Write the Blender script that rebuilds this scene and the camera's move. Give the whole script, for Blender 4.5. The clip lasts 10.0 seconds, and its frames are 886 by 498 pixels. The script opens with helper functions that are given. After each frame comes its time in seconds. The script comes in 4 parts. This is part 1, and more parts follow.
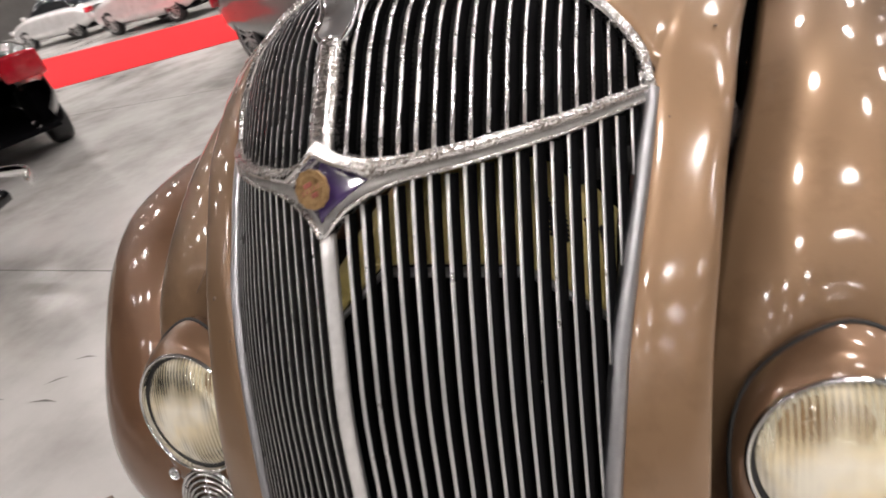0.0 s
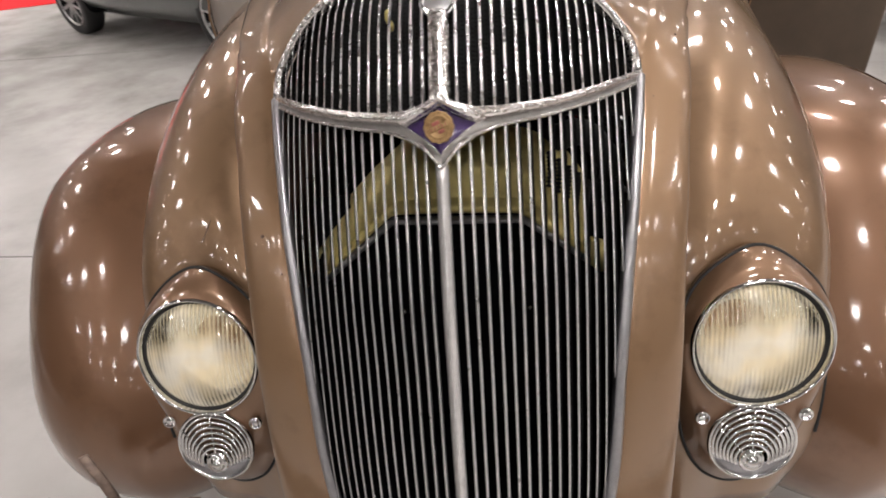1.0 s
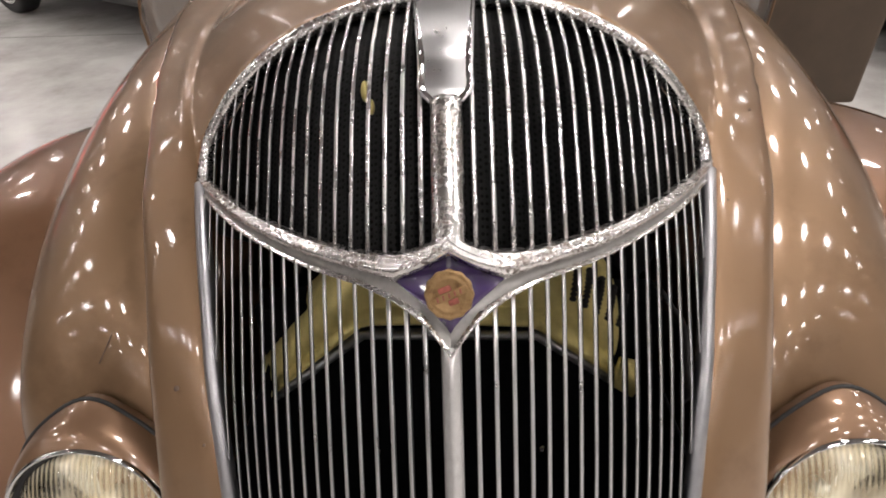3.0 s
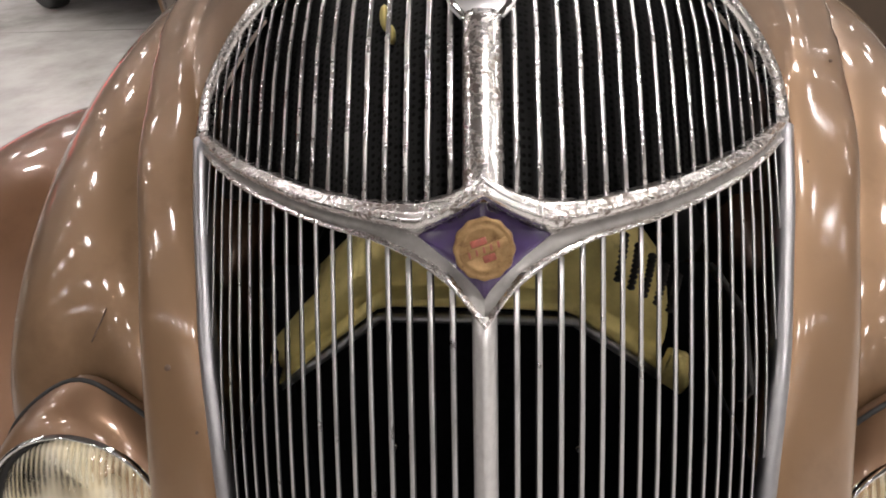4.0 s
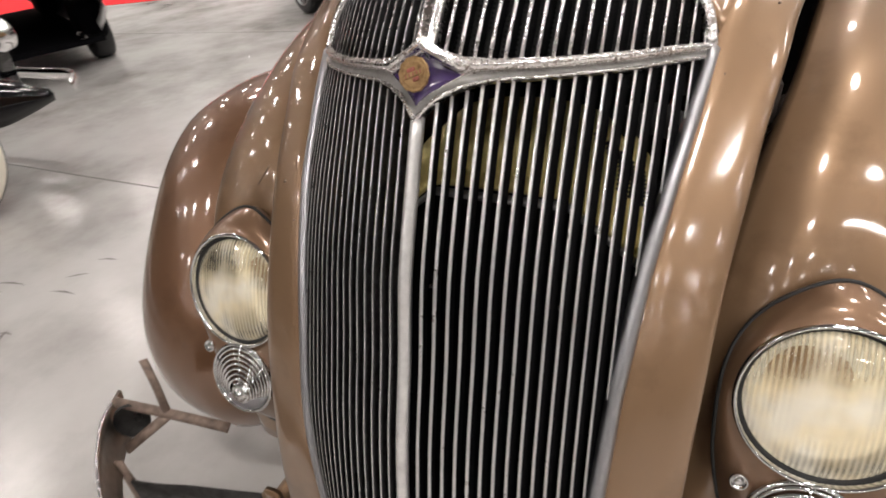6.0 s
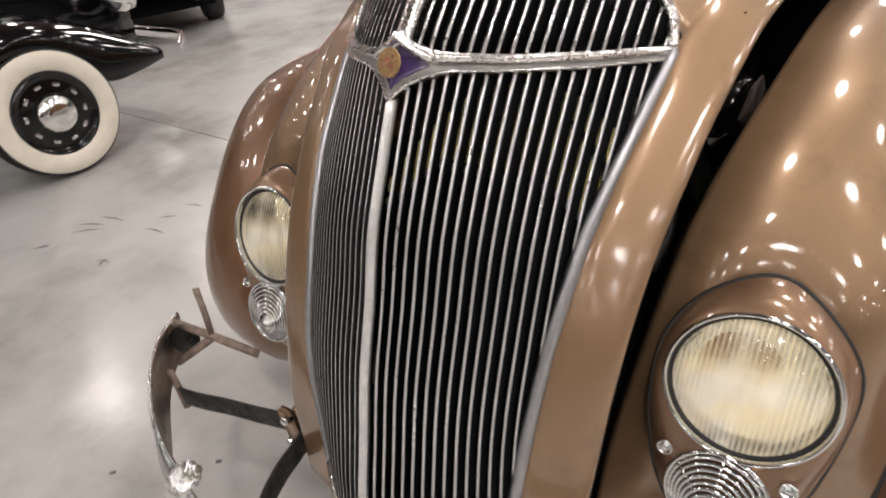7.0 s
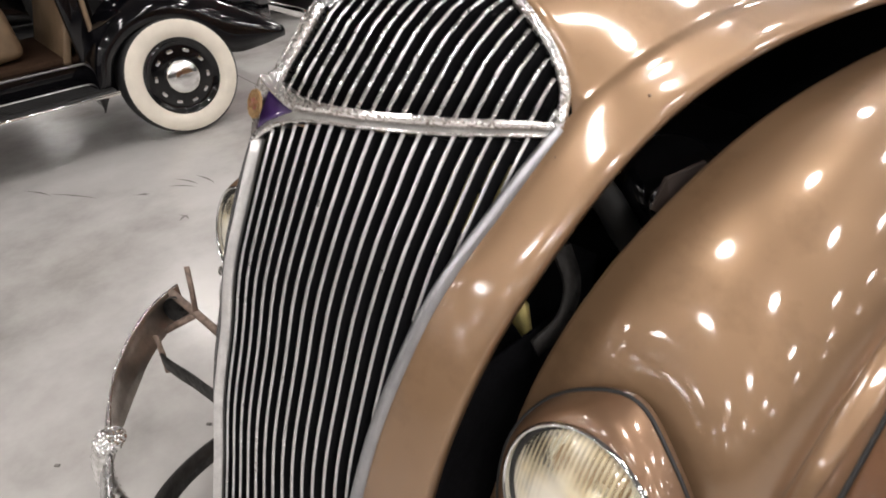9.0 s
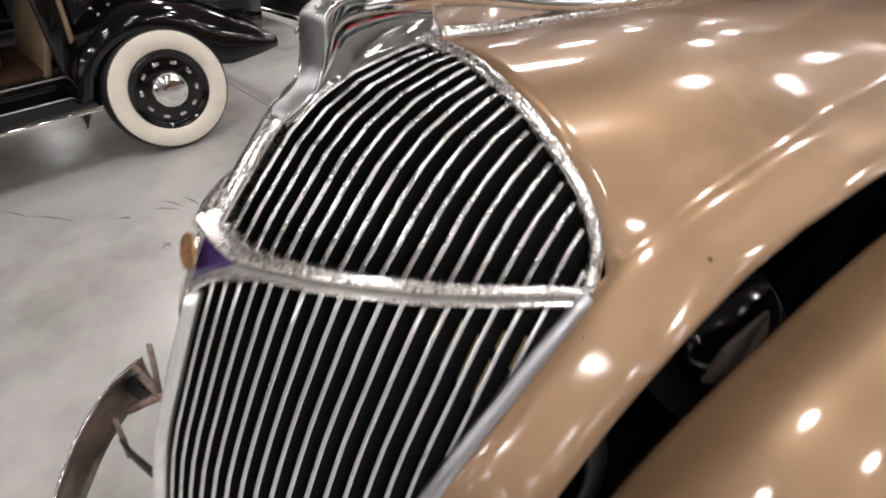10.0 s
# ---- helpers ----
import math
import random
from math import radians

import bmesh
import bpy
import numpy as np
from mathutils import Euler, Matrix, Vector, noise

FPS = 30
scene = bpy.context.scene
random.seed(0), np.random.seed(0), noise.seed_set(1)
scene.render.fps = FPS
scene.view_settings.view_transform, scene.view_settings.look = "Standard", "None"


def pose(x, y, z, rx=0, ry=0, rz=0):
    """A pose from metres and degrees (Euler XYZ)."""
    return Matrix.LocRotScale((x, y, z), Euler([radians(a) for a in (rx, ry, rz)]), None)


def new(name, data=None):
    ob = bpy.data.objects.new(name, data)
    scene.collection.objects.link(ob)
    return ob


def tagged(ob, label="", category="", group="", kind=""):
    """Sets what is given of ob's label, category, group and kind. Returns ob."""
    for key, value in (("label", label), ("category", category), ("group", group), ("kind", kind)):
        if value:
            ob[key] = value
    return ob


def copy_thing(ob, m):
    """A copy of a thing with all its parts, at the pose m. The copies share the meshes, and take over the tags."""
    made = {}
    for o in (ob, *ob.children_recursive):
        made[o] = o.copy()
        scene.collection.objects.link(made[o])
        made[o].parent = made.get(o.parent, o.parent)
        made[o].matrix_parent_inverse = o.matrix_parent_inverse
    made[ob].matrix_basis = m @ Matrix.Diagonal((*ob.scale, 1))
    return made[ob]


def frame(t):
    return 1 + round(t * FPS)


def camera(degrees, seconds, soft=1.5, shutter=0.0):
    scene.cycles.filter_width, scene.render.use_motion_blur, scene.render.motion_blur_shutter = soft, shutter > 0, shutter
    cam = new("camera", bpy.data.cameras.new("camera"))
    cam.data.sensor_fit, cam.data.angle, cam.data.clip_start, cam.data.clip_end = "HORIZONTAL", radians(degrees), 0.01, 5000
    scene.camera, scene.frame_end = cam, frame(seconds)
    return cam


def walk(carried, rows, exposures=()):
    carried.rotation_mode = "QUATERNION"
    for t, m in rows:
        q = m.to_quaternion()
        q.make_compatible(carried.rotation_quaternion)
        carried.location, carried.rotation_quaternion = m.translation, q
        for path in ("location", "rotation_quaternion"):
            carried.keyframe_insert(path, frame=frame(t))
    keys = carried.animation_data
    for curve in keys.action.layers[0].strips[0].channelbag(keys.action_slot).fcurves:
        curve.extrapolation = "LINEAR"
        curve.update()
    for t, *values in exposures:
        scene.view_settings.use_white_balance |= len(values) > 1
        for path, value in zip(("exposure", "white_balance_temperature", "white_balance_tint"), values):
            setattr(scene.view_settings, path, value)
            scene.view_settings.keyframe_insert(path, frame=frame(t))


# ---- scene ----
cam = camera(75.0, 10.0, soft=1.7, shutter=0.5)
# the car stands along y, its nose towards -y, x = 0 its middle plane, the floor at z = 0
ROWS = [  # seconds, place in metres, turn in degrees
    (0.0, 0.2611, -0.3763, 1.2771, 57.46, 14.51, 17.16),
    (0.5, 0.1997, -0.5146, 1.3080, 56.56, 10.31, 9.85),
    (1.0, 0.0567, -0.5713, 1.3336, 55.09, 5.26, 3.36),
    (1.5, -0.0203, -0.5581, 1.3414, 53.83, 2.59, 0.15),
    (2.0, -0.0486, -0.5036, 1.3550, 53.10, 1.33, -0.89),
    (2.5, 0.0116, -0.3869, 1.3610, 53.82, 1.81, 0.00),
    (4.0, -0.0005, -0.2670, 1.2744, 54.16, 2.78, 2.90),
    (4.5, 0.0063, -0.2907, 1.2800, 54.63, 3.34, 6.00),
    (5.0, 0.0470, -0.3346, 1.2572, 54.99, 4.41, 10.09),
    (5.5, 0.1483, -0.4602, 1.2440, 56.62, 5.54, 16.68),
    (7.0, 0.4092, -0.5241, 1.2858, 55.67, 6.31, 32.87),
    (7.5, 0.4859, -0.5434, 1.2275, 55.21, 4.53, 36.79),
    (8.0, 0.5410, -0.5290, 1.2030, 54.62, 4.32, 41.15),
    (8.5, 0.6223, -0.3553, 1.2557, 55.79, 4.43, 45.63),
    (9.0, 0.6062, -0.2784, 1.3096, 56.25, 4.28, 48.33),
    (9.5, 0.5479, -0.2215, 1.3413, 56.21, 4.11, 49.66),
    (10.0, 0.4507, -0.1269, 1.3646, 55.83, 3.76, 48.55),
]
walk(cam, [(t, pose(*place)) for t, *place in ROWS],
     exposures=[(0.0, 0.0, 6480, 12), (2.0, 0.02, 6480, 12), (4.0, 0.07, 6490, 12), (5.0, 0.07, 6500, 12), (6.5, 0.0, 6500, 10), (8.3, 0.16, 6450, 10), (9.5, 0.11, 6320, 10), (10.0, 0.04, 6280, 10)])

# ---- light: an exhibition hall under rows of round high-bay lamps ----
world = bpy.data.worlds.new("hall_world")
scene.world = world
world.use_nodes = True
world.node_tree.nodes["Background"].inputs[0].default_value = (1.0, 0.97, 0.93, 1)
world.node_tree.nodes["Background"].inputs[1].default_value = 0.03
LAMP_POWER = 119.0
CEILING_Z = 7.5


# ---- small helpers ----
def curve(points, n):
    """n points along a smooth curve through the given ones, evenly spaced by length."""
    p = np.array(points, float)
    d = np.concatenate([[0], np.cumsum(np.maximum(np.linalg.norm(np.diff(p, axis=0), axis=1), 1e-6))])
    m = np.zeros_like(p)
    sl = np.diff(p, axis=0) / np.diff(d)[:, None]
    m[0], m[-1] = sl[0], sl[-1]
    for i in range(1, len(p) - 1):
        a, b = d[i] - d[i - 1], d[i + 1] - d[i]
        m[i] = (sl[i - 1] * b + sl[i] * a) / (a + b)
    q = np.linspace(0, d[-1], n)
    k = np.clip(np.searchsorted(d, q, side="right") - 1, 0, len(p) - 2)
    h = (d[k + 1] - d[k])[:, None]
    t = ((q - d[k])[:, None]) / h
    return ((2 * t**3 - 3 * t**2 + 1) * p[k] + (t**3 - 2 * t**2 + t) * h * m[k]
            + (-2 * t**3 + 3 * t**2) * p[k + 1] + (t**3 - t**2) * h * m[k + 1])


def finish(bm, smooth=True):
    bmesh.ops.recalc_face_normals(bm, faces=bm.faces)
    for f in bm.faces:
        f.smooth = smooth
    return bm


def sheet(rows, close_u=False, close_v=False):
    """A bmesh from a grid of points."""
    bm = bmesh.new()
    g = [[bm.verts.new(tuple(p)) for p in r] for r in rows]
    nr, nc = len(g), len(g[0])
    for i in range(nr if close_v else nr - 1):
        for j in range(nc if close_u else nc - 1):
            a, b, c, d = g[i][j], g[i][(j + 1) % nc], g[(i + 1) % nr][(j + 1) % nc], g[(i + 1) % nr][j]
            try:
                bm.faces.new((a, b, c, d))
            except ValueError:
                pass
    return finish(bm)


def sweep(path, profile, up=None, closed=False, cap=True, scale=None):
    """A profile (list of (side, out)) carried along a path; up gives the out direction at each point or one for all."""
    p = np.array(path, float)
    n = len(p)
    rows = []
    for i in range(n):
        a, b = p[(i - 1) % n] if (closed or i) else p[0], p[(i + 1) % n] if (closed or i < n - 1) else p[-1]
        t = b - a
        t /= np.linalg.norm(t) + 1e-12
        u = np.array(up[i] if up is not None and np.ndim(up) == 2 else (up if up is not None else (0, 0, 1)), float)
        s = np.cross(t, u)
        s /= np.linalg.norm(s) + 1e-12
        o = np.cross(s, t)
        k = 1.0 if scale is None else scale[i]
        rows.append([p[i] + s * q[0] * k + o * q[1] * k for q in profile])
    bm = sheet(rows, close_u=True, close_v=closed)
    if cap and not closed:
        bm.verts.ensure_lookup_table()
        m = len(profile)
        bm.faces.new([bm.verts[j] for j in range(m)])
        bm.faces.new([bm.verts[(n - 1) * m + j] for j in range(m)])
        finish(bm)
    return bm


def ring_profile(w, h, n=8):
    return [(w * math.cos(2 * math.pi * i / n), h * math.sin(2 * math.pi * i / n)) for i in range(n)]


def lathe(profile, n=40, m=None):
    """Profile of (radius, height) turned round z, then moved by m."""
    rows = [[(r * math.cos(2 * math.pi * i / n), r * math.sin(2 * math.pi * i / n), z) for i in range(n)] for r, z in profile]
    bm = sheet(rows, close_u=True)
    bmesh.ops.remove_doubles(bm, verts=bm.verts, dist=1e-6)
    if m is not None:
        bm.transform(m)
    return finish(bm)


def box(sx, sy, sz, m=None, bevel=0.0, seg=2):
    bm = bmesh.new()
    bmesh.ops.create_cube(bm, size=1)
    bm.transform(Matrix.Diagonal((sx, sy, sz, 1)))
    if bevel:
        bmesh.ops.bevel(bm, geom=bm.edges[:], offset=bevel, segments=seg, affect="EDGES", profile=0.5)
    if m is not None:
        bm.transform(m)
    return finish(bm, bool(bevel))


def mesh_of(bm, name, material):
    me = bpy.data.meshes.new(name)
    bm.to_mesh(me)
    bm.free()
    me.materials.append(material)
    return me


def part(name, bm, material, parent=None, label="", solid=0.0, offset=-1.0):
    """One mesh object under a thing or a part."""
    ob = new(name, mesh_of(bm, name, material))
    if parent is not None:
        ob.parent = parent
    if solid:
        mod = ob.modifiers.new("thickness", "SOLIDIFY")
        mod.thickness, mod.offset = solid, offset
    return tagged(ob, label)


def thing(name, label, category, group="", kind="", at=(0, 0, 0)):
    ob = new(name)
    ob.empty_display_size = 0.1
    ob.location = at
    return tagged(ob, label, category, group, kind)


def both(points, side):
    return [(side * p[0], p[1], p[2]) for p in points]


# ---- materials ----
def material(name):
    m = bpy.data.materials.new(name)
    m.use_nodes = True
    return m, m.node_tree, m.node_tree.nodes["Principled BSDF"]


def noise_node(nt, scale, detail=4.0, rough=0.55, coord="Object", stretch=(1, 1, 1)):
    tc = nt.nodes.new("ShaderNodeTexCoord")
    mp = nt.nodes.new("ShaderNodeMapping")
    mp.inputs["Scale"].default_value = stretch
    tx = nt.nodes.new("ShaderNodeTexNoise")
    tx.inputs["Scale"].default_value, tx.inputs["Detail"].default_value, tx.inputs["Roughness"].default_value = scale, detail, rough
    nt.links.new(tc.outputs[coord], mp.inputs[0])
    nt.links.new(mp.outputs[0], tx.inputs["Vector"])
    return tx


def ramp(nt, source, stops):
    r = nt.nodes.new("ShaderNodeValToRGB")
    e = r.color_ramp.elements
    e[0].position, e[0].color = stops[0][0], (*stops[0][1], 1)
    e[1].position, e[1].color = stops[-1][0], (*stops[-1][1], 1)
    for pos, col in stops[1:-1]:
        x = e.new(pos)
        x.color = (*col, 1)
    nt.links.new(source, r.inputs[0])
    return r


def bump(nt, bsdf, source, strength, distance=0.001):
    b = nt.nodes.new("ShaderNodeBump")
    b.inputs["Strength"].default_value, b.inputs["Distance"].default_value = strength, distance
    nt.links.new(source, b.inputs["Height"])
    nt.links.new(b.outputs[0], bsdf.inputs["Normal"])


def grey(v):
    return (v, v, v)


def lit(v, k):
    return tuple(min(1.0, x * k) for x in v)


def paint(name, col, metallic=0.38, rough=0.35, coat=1.0, vary=0.10):
    """Old metallic paint: clouded colour, faint stains, a coat with slight haze."""
    m, nt, b = material(name)
    n1 = noise_node(nt, 2.5, 3)
    r = ramp(nt, n1.outputs[0], [(0.3, lit(col, 1 - vary)), (0.7, lit(col, 1 + vary))])
    stain = noise_node(nt, 9, 6, 0.62)
    mask = ramp(nt, stain.outputs[0], [(0.30, (0.80, 0.78, 0.75)), (0.46, (1, 1, 1))])
    mul = nt.nodes.new("ShaderNodeMix")
    mul.data_type, mul.blend_type = "RGBA", "MULTIPLY"
    mul.inputs[0].default_value = 1.0
    nt.links.new(r.outputs[0], mul.inputs[6])
    nt.links.new(mask.outputs[0], mul.inputs[7])
    nt.links.new(mul.outputs[2], b.inputs["Base Color"])
    b.inputs["Metallic"].default_value = metallic
    n2 = noise_node(nt, 35, 4)
    rr = ramp(nt, n2.outputs[0], [(0.35, grey(rough * 0.96)), (0.75, grey(rough * 1.06))])
    nt.links.new(rr.outputs[0], b.inputs["Roughness"])
    b.inputs["Coat Weight"].default_value = coat
    haze = ramp(nt, n1.outputs[0], [(0.35, grey(0.06)), (0.70, grey(0.13))])
    nt.links.new(haze.outputs[0], b.inputs["Coat Roughness"])
    n3 = noise_node(nt, 14, 2)
    bump(nt, b, n3.outputs[0], 0.05, 0.002)
    return m


def metal(name, col, rough, vary=0.25, scale=60, bumps=0.15, dirt=None, metallic=1.0):
    m, nt, b = material(name)
    n1 = noise_node(nt, scale, 6, 0.65)
    stops = [(0.3, lit(col, 1 - vary)), (0.65, col)]
    if dirt:
        stops = [(0.28, dirt), (0.4, lit(col, 0.8)), (0.6, col)]
    r = ramp(nt, n1.outputs[0], stops)
    nt.links.new(r.outputs[0], b.inputs["Base Color"])
    b.inputs["Metallic"].default_value = metallic
    rr = ramp(nt, n1.outputs[0], [(0.3, grey(min(1, rough * 1.9))), (0.65, grey(rough))])
    nt.links.new(rr.outputs[0], b.inputs["Roughness"])
    n2 = noise_node(nt, scale * 3, 4)
    bump(nt, b, n2.outputs[0], bumps, 0.001)
    return m


def plain(name, col, rough=0.5, metallic=0.0, vary=0.2, scale=20, bumps=0.1, coat=0.0):
    m, nt, b = material(name)
    n1 = noise_node(nt, scale, 5)
    r = ramp(nt, n1.outputs[0], [(0.3, lit(col, 1 - vary)), (0.7, lit(col, 1 + vary))])
    nt.links.new(r.outputs[0], b.inputs["Base Color"])
    b.inputs["Roughness"].default_value, b.inputs["Metallic"].default_value = rough, metallic
    b.inputs["Coat Weight"].default_value = coat
    b.inputs["Coat Roughness"].default_value = 0.05
    if rough > 0.85:
        b.inputs["Specular IOR Level"].default_value = 0.06
    if bumps:
        bump(nt, b, n1.outputs[0], bumps, 0.002)
    return m


TAN = paint("tan_metallic_paint", (0.255, 0.155, 0.085), .52, .40)
# the same tan for the pods, darkened for the weaker light on them
TAN_SHADED = paint("shaded_tan_metallic_paint", (0.222, 0.129, 0.075), .54, .38)
BROWN = paint("brown_metallic_paint", (0.190, 0.096, 0.050), .42, .36)


def pitted(name, col, dirt, rough):
    """Old chrome: bright, with fields of fine dark pits and flaked patches."""
    m, nt, b = material(name)
    pits = ramp(nt, noise_node(nt, 260, 4, 0.75).outputs[0], [(0.42, grey(1)), (0.52, grey(0))])
    field = ramp(nt, noise_node(nt, 38, 4, 0.6).outputs[0], [(0.40, grey(0.25)), (0.56, grey(1))])
    both_of = nt.nodes.new("ShaderNodeMath")
    both_of.operation = "MULTIPLY"
    nt.links.new(pits.outputs[0], both_of.inputs[0])
    nt.links.new(field.outputs[0], both_of.inputs[1])
    r = ramp(nt, both_of.outputs[0], [(0.15, col), (0.75, dirt)])
    nt.links.new(r.outputs[0], b.inputs["Base Color"])
    rr = ramp(nt, both_of.outputs[0], [(0.1, grey(rough)), (0.8, grey(0.55))])
    nt.links.new(rr.outputs[0], b.inputs["Roughness"])
    b.inputs["Metallic"].default_value = 1.0
    wave = noise_node(nt, 150, 4)
    bump(nt, b, wave.outputs[0], 0.16, 0.001)
    return m


CHROME = pitted("worn_chrome", (0.86, 0.84, 0.83), (0.22, 0.19, 0.17), 0.19)
BRIGHT = metal("polished_chrome", (0.86, 0.86, 0.86), 0.06, 0.1, 30, 0.05)
SATIN = metal("satin_chrome", (0.64, 0.64, 0.65), 0.24, 0.15, 25, 0.04)
STEEL = metal("dull_stainless", (0.44, 0.44, 0.46), 0.30, 0.18, 25, 0.04)
BRASS = metal("gold_painted_tank", (0.90, 0.76, 0.30), 0.30, 0.35, 16, 0.3, dirt=(0.34, 0.27, 0.10), metallic=0.35)
PALE = metal("brushed_pale_chrome", (0.78, 0.77, 0.77), 0.32, 0.2, 50, 0.08, metallic=0.85)
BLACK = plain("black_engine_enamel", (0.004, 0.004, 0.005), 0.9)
GLOSSY = plain("glossy_black_enamel", (0.004, 0.004, 0.005), 0.12, 0, .2, 20, .05)
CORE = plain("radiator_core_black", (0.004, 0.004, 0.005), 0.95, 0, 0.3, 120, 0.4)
RUBBER = plain("black_rubber", (0.012, 0.012, 0.012), 0.65)
ENAMEL = plain("purple_enamel", (0.045, 0.022, 0.10), 0.15, 0.0, 0.3, 60, 0.0, coat=1.0)
MEDAL = metal("aged_gold_medallion", (0.40, 0.26, 0.13), 0.38, 0.4, 160, 0.3, dirt=(0.20, 0.11, 0.06))
REDENAMEL = plain("worn_red_enamel", (0.30, 0.085, 0.06), 0.35, 0, .35, 300, .2)
IRON = metal("dark_spring_steel", (0.035, 0.033, 0.032), 0.5, 0.3, 40, 0.3, metallic=0.4)
RUST = plain("rusty_brown_iron", (0.21, 0.155, 0.125), 0.6, 0.3, 0.35, 60, 0.4)


def lens_glass():
    m, nt, b = material("fluted_lens_glass")
    out = nt.nodes["Material Output"]
    tc = nt.nodes.new("ShaderNodeTexCoord")
    wv = nt.nodes.new("ShaderNodeTexWave")
    wv.wave_type, wv.bands_direction = "BANDS", "X"
    wv.inputs["Scale"].default_value, wv.inputs["Distortion"].default_value = 52.0, .8
    wv.inputs["Detail"].default_value, wv.inputs["Detail Scale"].default_value = 3.0, 6.0
    nt.links.new(tc.outputs["Object"], wv.inputs["Vector"])
    blob = noise_node(nt, 24, 2, .5, stretch=(1, .45, 1))
    mask = ramp(nt, blob.outputs[0], [(.36, grey(.1)), (.54, grey(1.0))])
    flute = nt.nodes.new("ShaderNodeMath")
    flute.operation = "MULTIPLY"
    nt.links.new(wv.outputs["Fac"], flute.inputs[0])
    nt.links.new(mask.outputs[0], flute.inputs[1])
    bp = nt.nodes.new("ShaderNodeBump")
    bp.inputs["Strength"].default_value, bp.inputs["Distance"].default_value = 0.30, 0.004
    bump_slot = bp.inputs["Height"]
    clear = nt.nodes.new("ShaderNodeBsdfTransparent")
    clear.inputs[0].default_value = (0.97, 0.96, 0.9, 1)
    milk = nt.nodes.new("ShaderNodeBsdfTranslucent")
    milk.inputs[0].default_value = (0.97, 0.93, 0.80, 1)
    dif = nt.nodes.new("ShaderNodeBsdfDiffuse")
    tint = ramp(nt, noise_node(nt, 17, 2).outputs[0], [(.38, (.93, .88, .76)), (.60, (.95, .82, .56))])
    nt.links.new(tint.outputs[0], dif.inputs[0])
    glo = nt.nodes.new("ShaderNodeBsdfGlossy")
    glo.inputs["Roughness"].default_value = 0.04
    ripple = nt.nodes.new("ShaderNodeBump")
    ripple.inputs["Strength"].default_value, ripple.inputs["Distance"].default_value = 0.22, 0.002
    nt.links.new(noise_node(nt, 95, 2, .5, stretch=(1.6, .7, 1)).outputs[0], ripple.inputs["Height"])
    nt.links.new(ripple.outputs[0], glo.inputs["Normal"])
    for n in (milk, dif):
        nt.links.new(bp.outputs[0], n.inputs["Normal"])
    m1 = nt.nodes.new("ShaderNodeMixShader")
    m1.inputs[0].default_value = 0.22
    nt.links.new(dif.outputs[0], m1.inputs[1])
    nt.links.new(milk.outputs[0], m1.inputs[2])
    sep = nt.nodes.new("ShaderNodeSeparateXYZ")
    nt.links.new(tc.outputs["Object"], sep.inputs[0])
    height = nt.nodes.new("ShaderNodeMapRange")  # a clearer belt crosses the upper part of the glass
    height.inputs["From Min"].default_value, height.inputs["From Max"].default_value = -.085, .085
    nt.links.new(sep.outputs[1], height.inputs["Value"])
    rim = ramp(nt, height.outputs[0], [(.56, grey(0)), (.70, grey(.34)), (.80, grey(.36)), (.92, grey(.10))])
    haze = ramp(nt, blob.outputs[0], [(0.38, grey(0.88)), (0.62, grey(0.62))])
    less = nt.nodes.new("ShaderNodeMath")
    less.operation = "SUBTRACT"
    less.use_clamp = True
    nt.links.new(haze.outputs[0], less.inputs[0])
    nt.links.new(rim.outputs[0], less.inputs[1])
    ln = nt.nodes.new("ShaderNodeVectorMath")
    ln.operation = "LENGTH"
    nt.links.new(tc.outputs["Object"], ln.inputs[0])
    edge = nt.nodes.new("ShaderNodeMapRange")
    edge.inputs["From Min"].default_value, edge.inputs["From Max"].default_value = 0.032, 0.072
    nt.links.new(ln.outputs["Value"], edge.inputs["Value"])
    outer = nt.nodes.new("ShaderNodeMath")
    outer.operation = "MULTIPLY"
    nt.links.new(flute.outputs[0], outer.inputs[0])
    nt.links.new(edge.outputs[0], outer.inputs[1])
    lines = nt.nodes.new("ShaderNodeMath")
    nt.links.new(outer.outputs[0], bump_slot)
    lines.operation = "MULTIPLY_ADD"
    lines.use_clamp = True
    lines.inputs[1].default_value = -.40
    nt.links.new(outer.outputs[0], lines.inputs[0])
    nt.links.new(less.outputs[0], lines.inputs[2])
    m2 = nt.nodes.new("ShaderNodeMixShader")
    nt.links.new(lines.outputs[0], m2.inputs[0])
    nt.links.new(clear.outputs[0], m2.inputs[1])
    nt.links.new(m1.outputs[0], m2.inputs[2])
    fr = nt.nodes.new("ShaderNodeFresnel")
    fr.inputs[0].default_value = 1.5
    m3 = nt.nodes.new("ShaderNodeMixShader")
    nt.links.new(fr.outputs[0], m3.inputs[0])
    nt.links.new(m2.outputs[0], m3.inputs[1])
    nt.links.new(glo.outputs[0], m3.inputs[2])
    nt.links.new(m3.outputs[0], out.inputs[0])
    return m


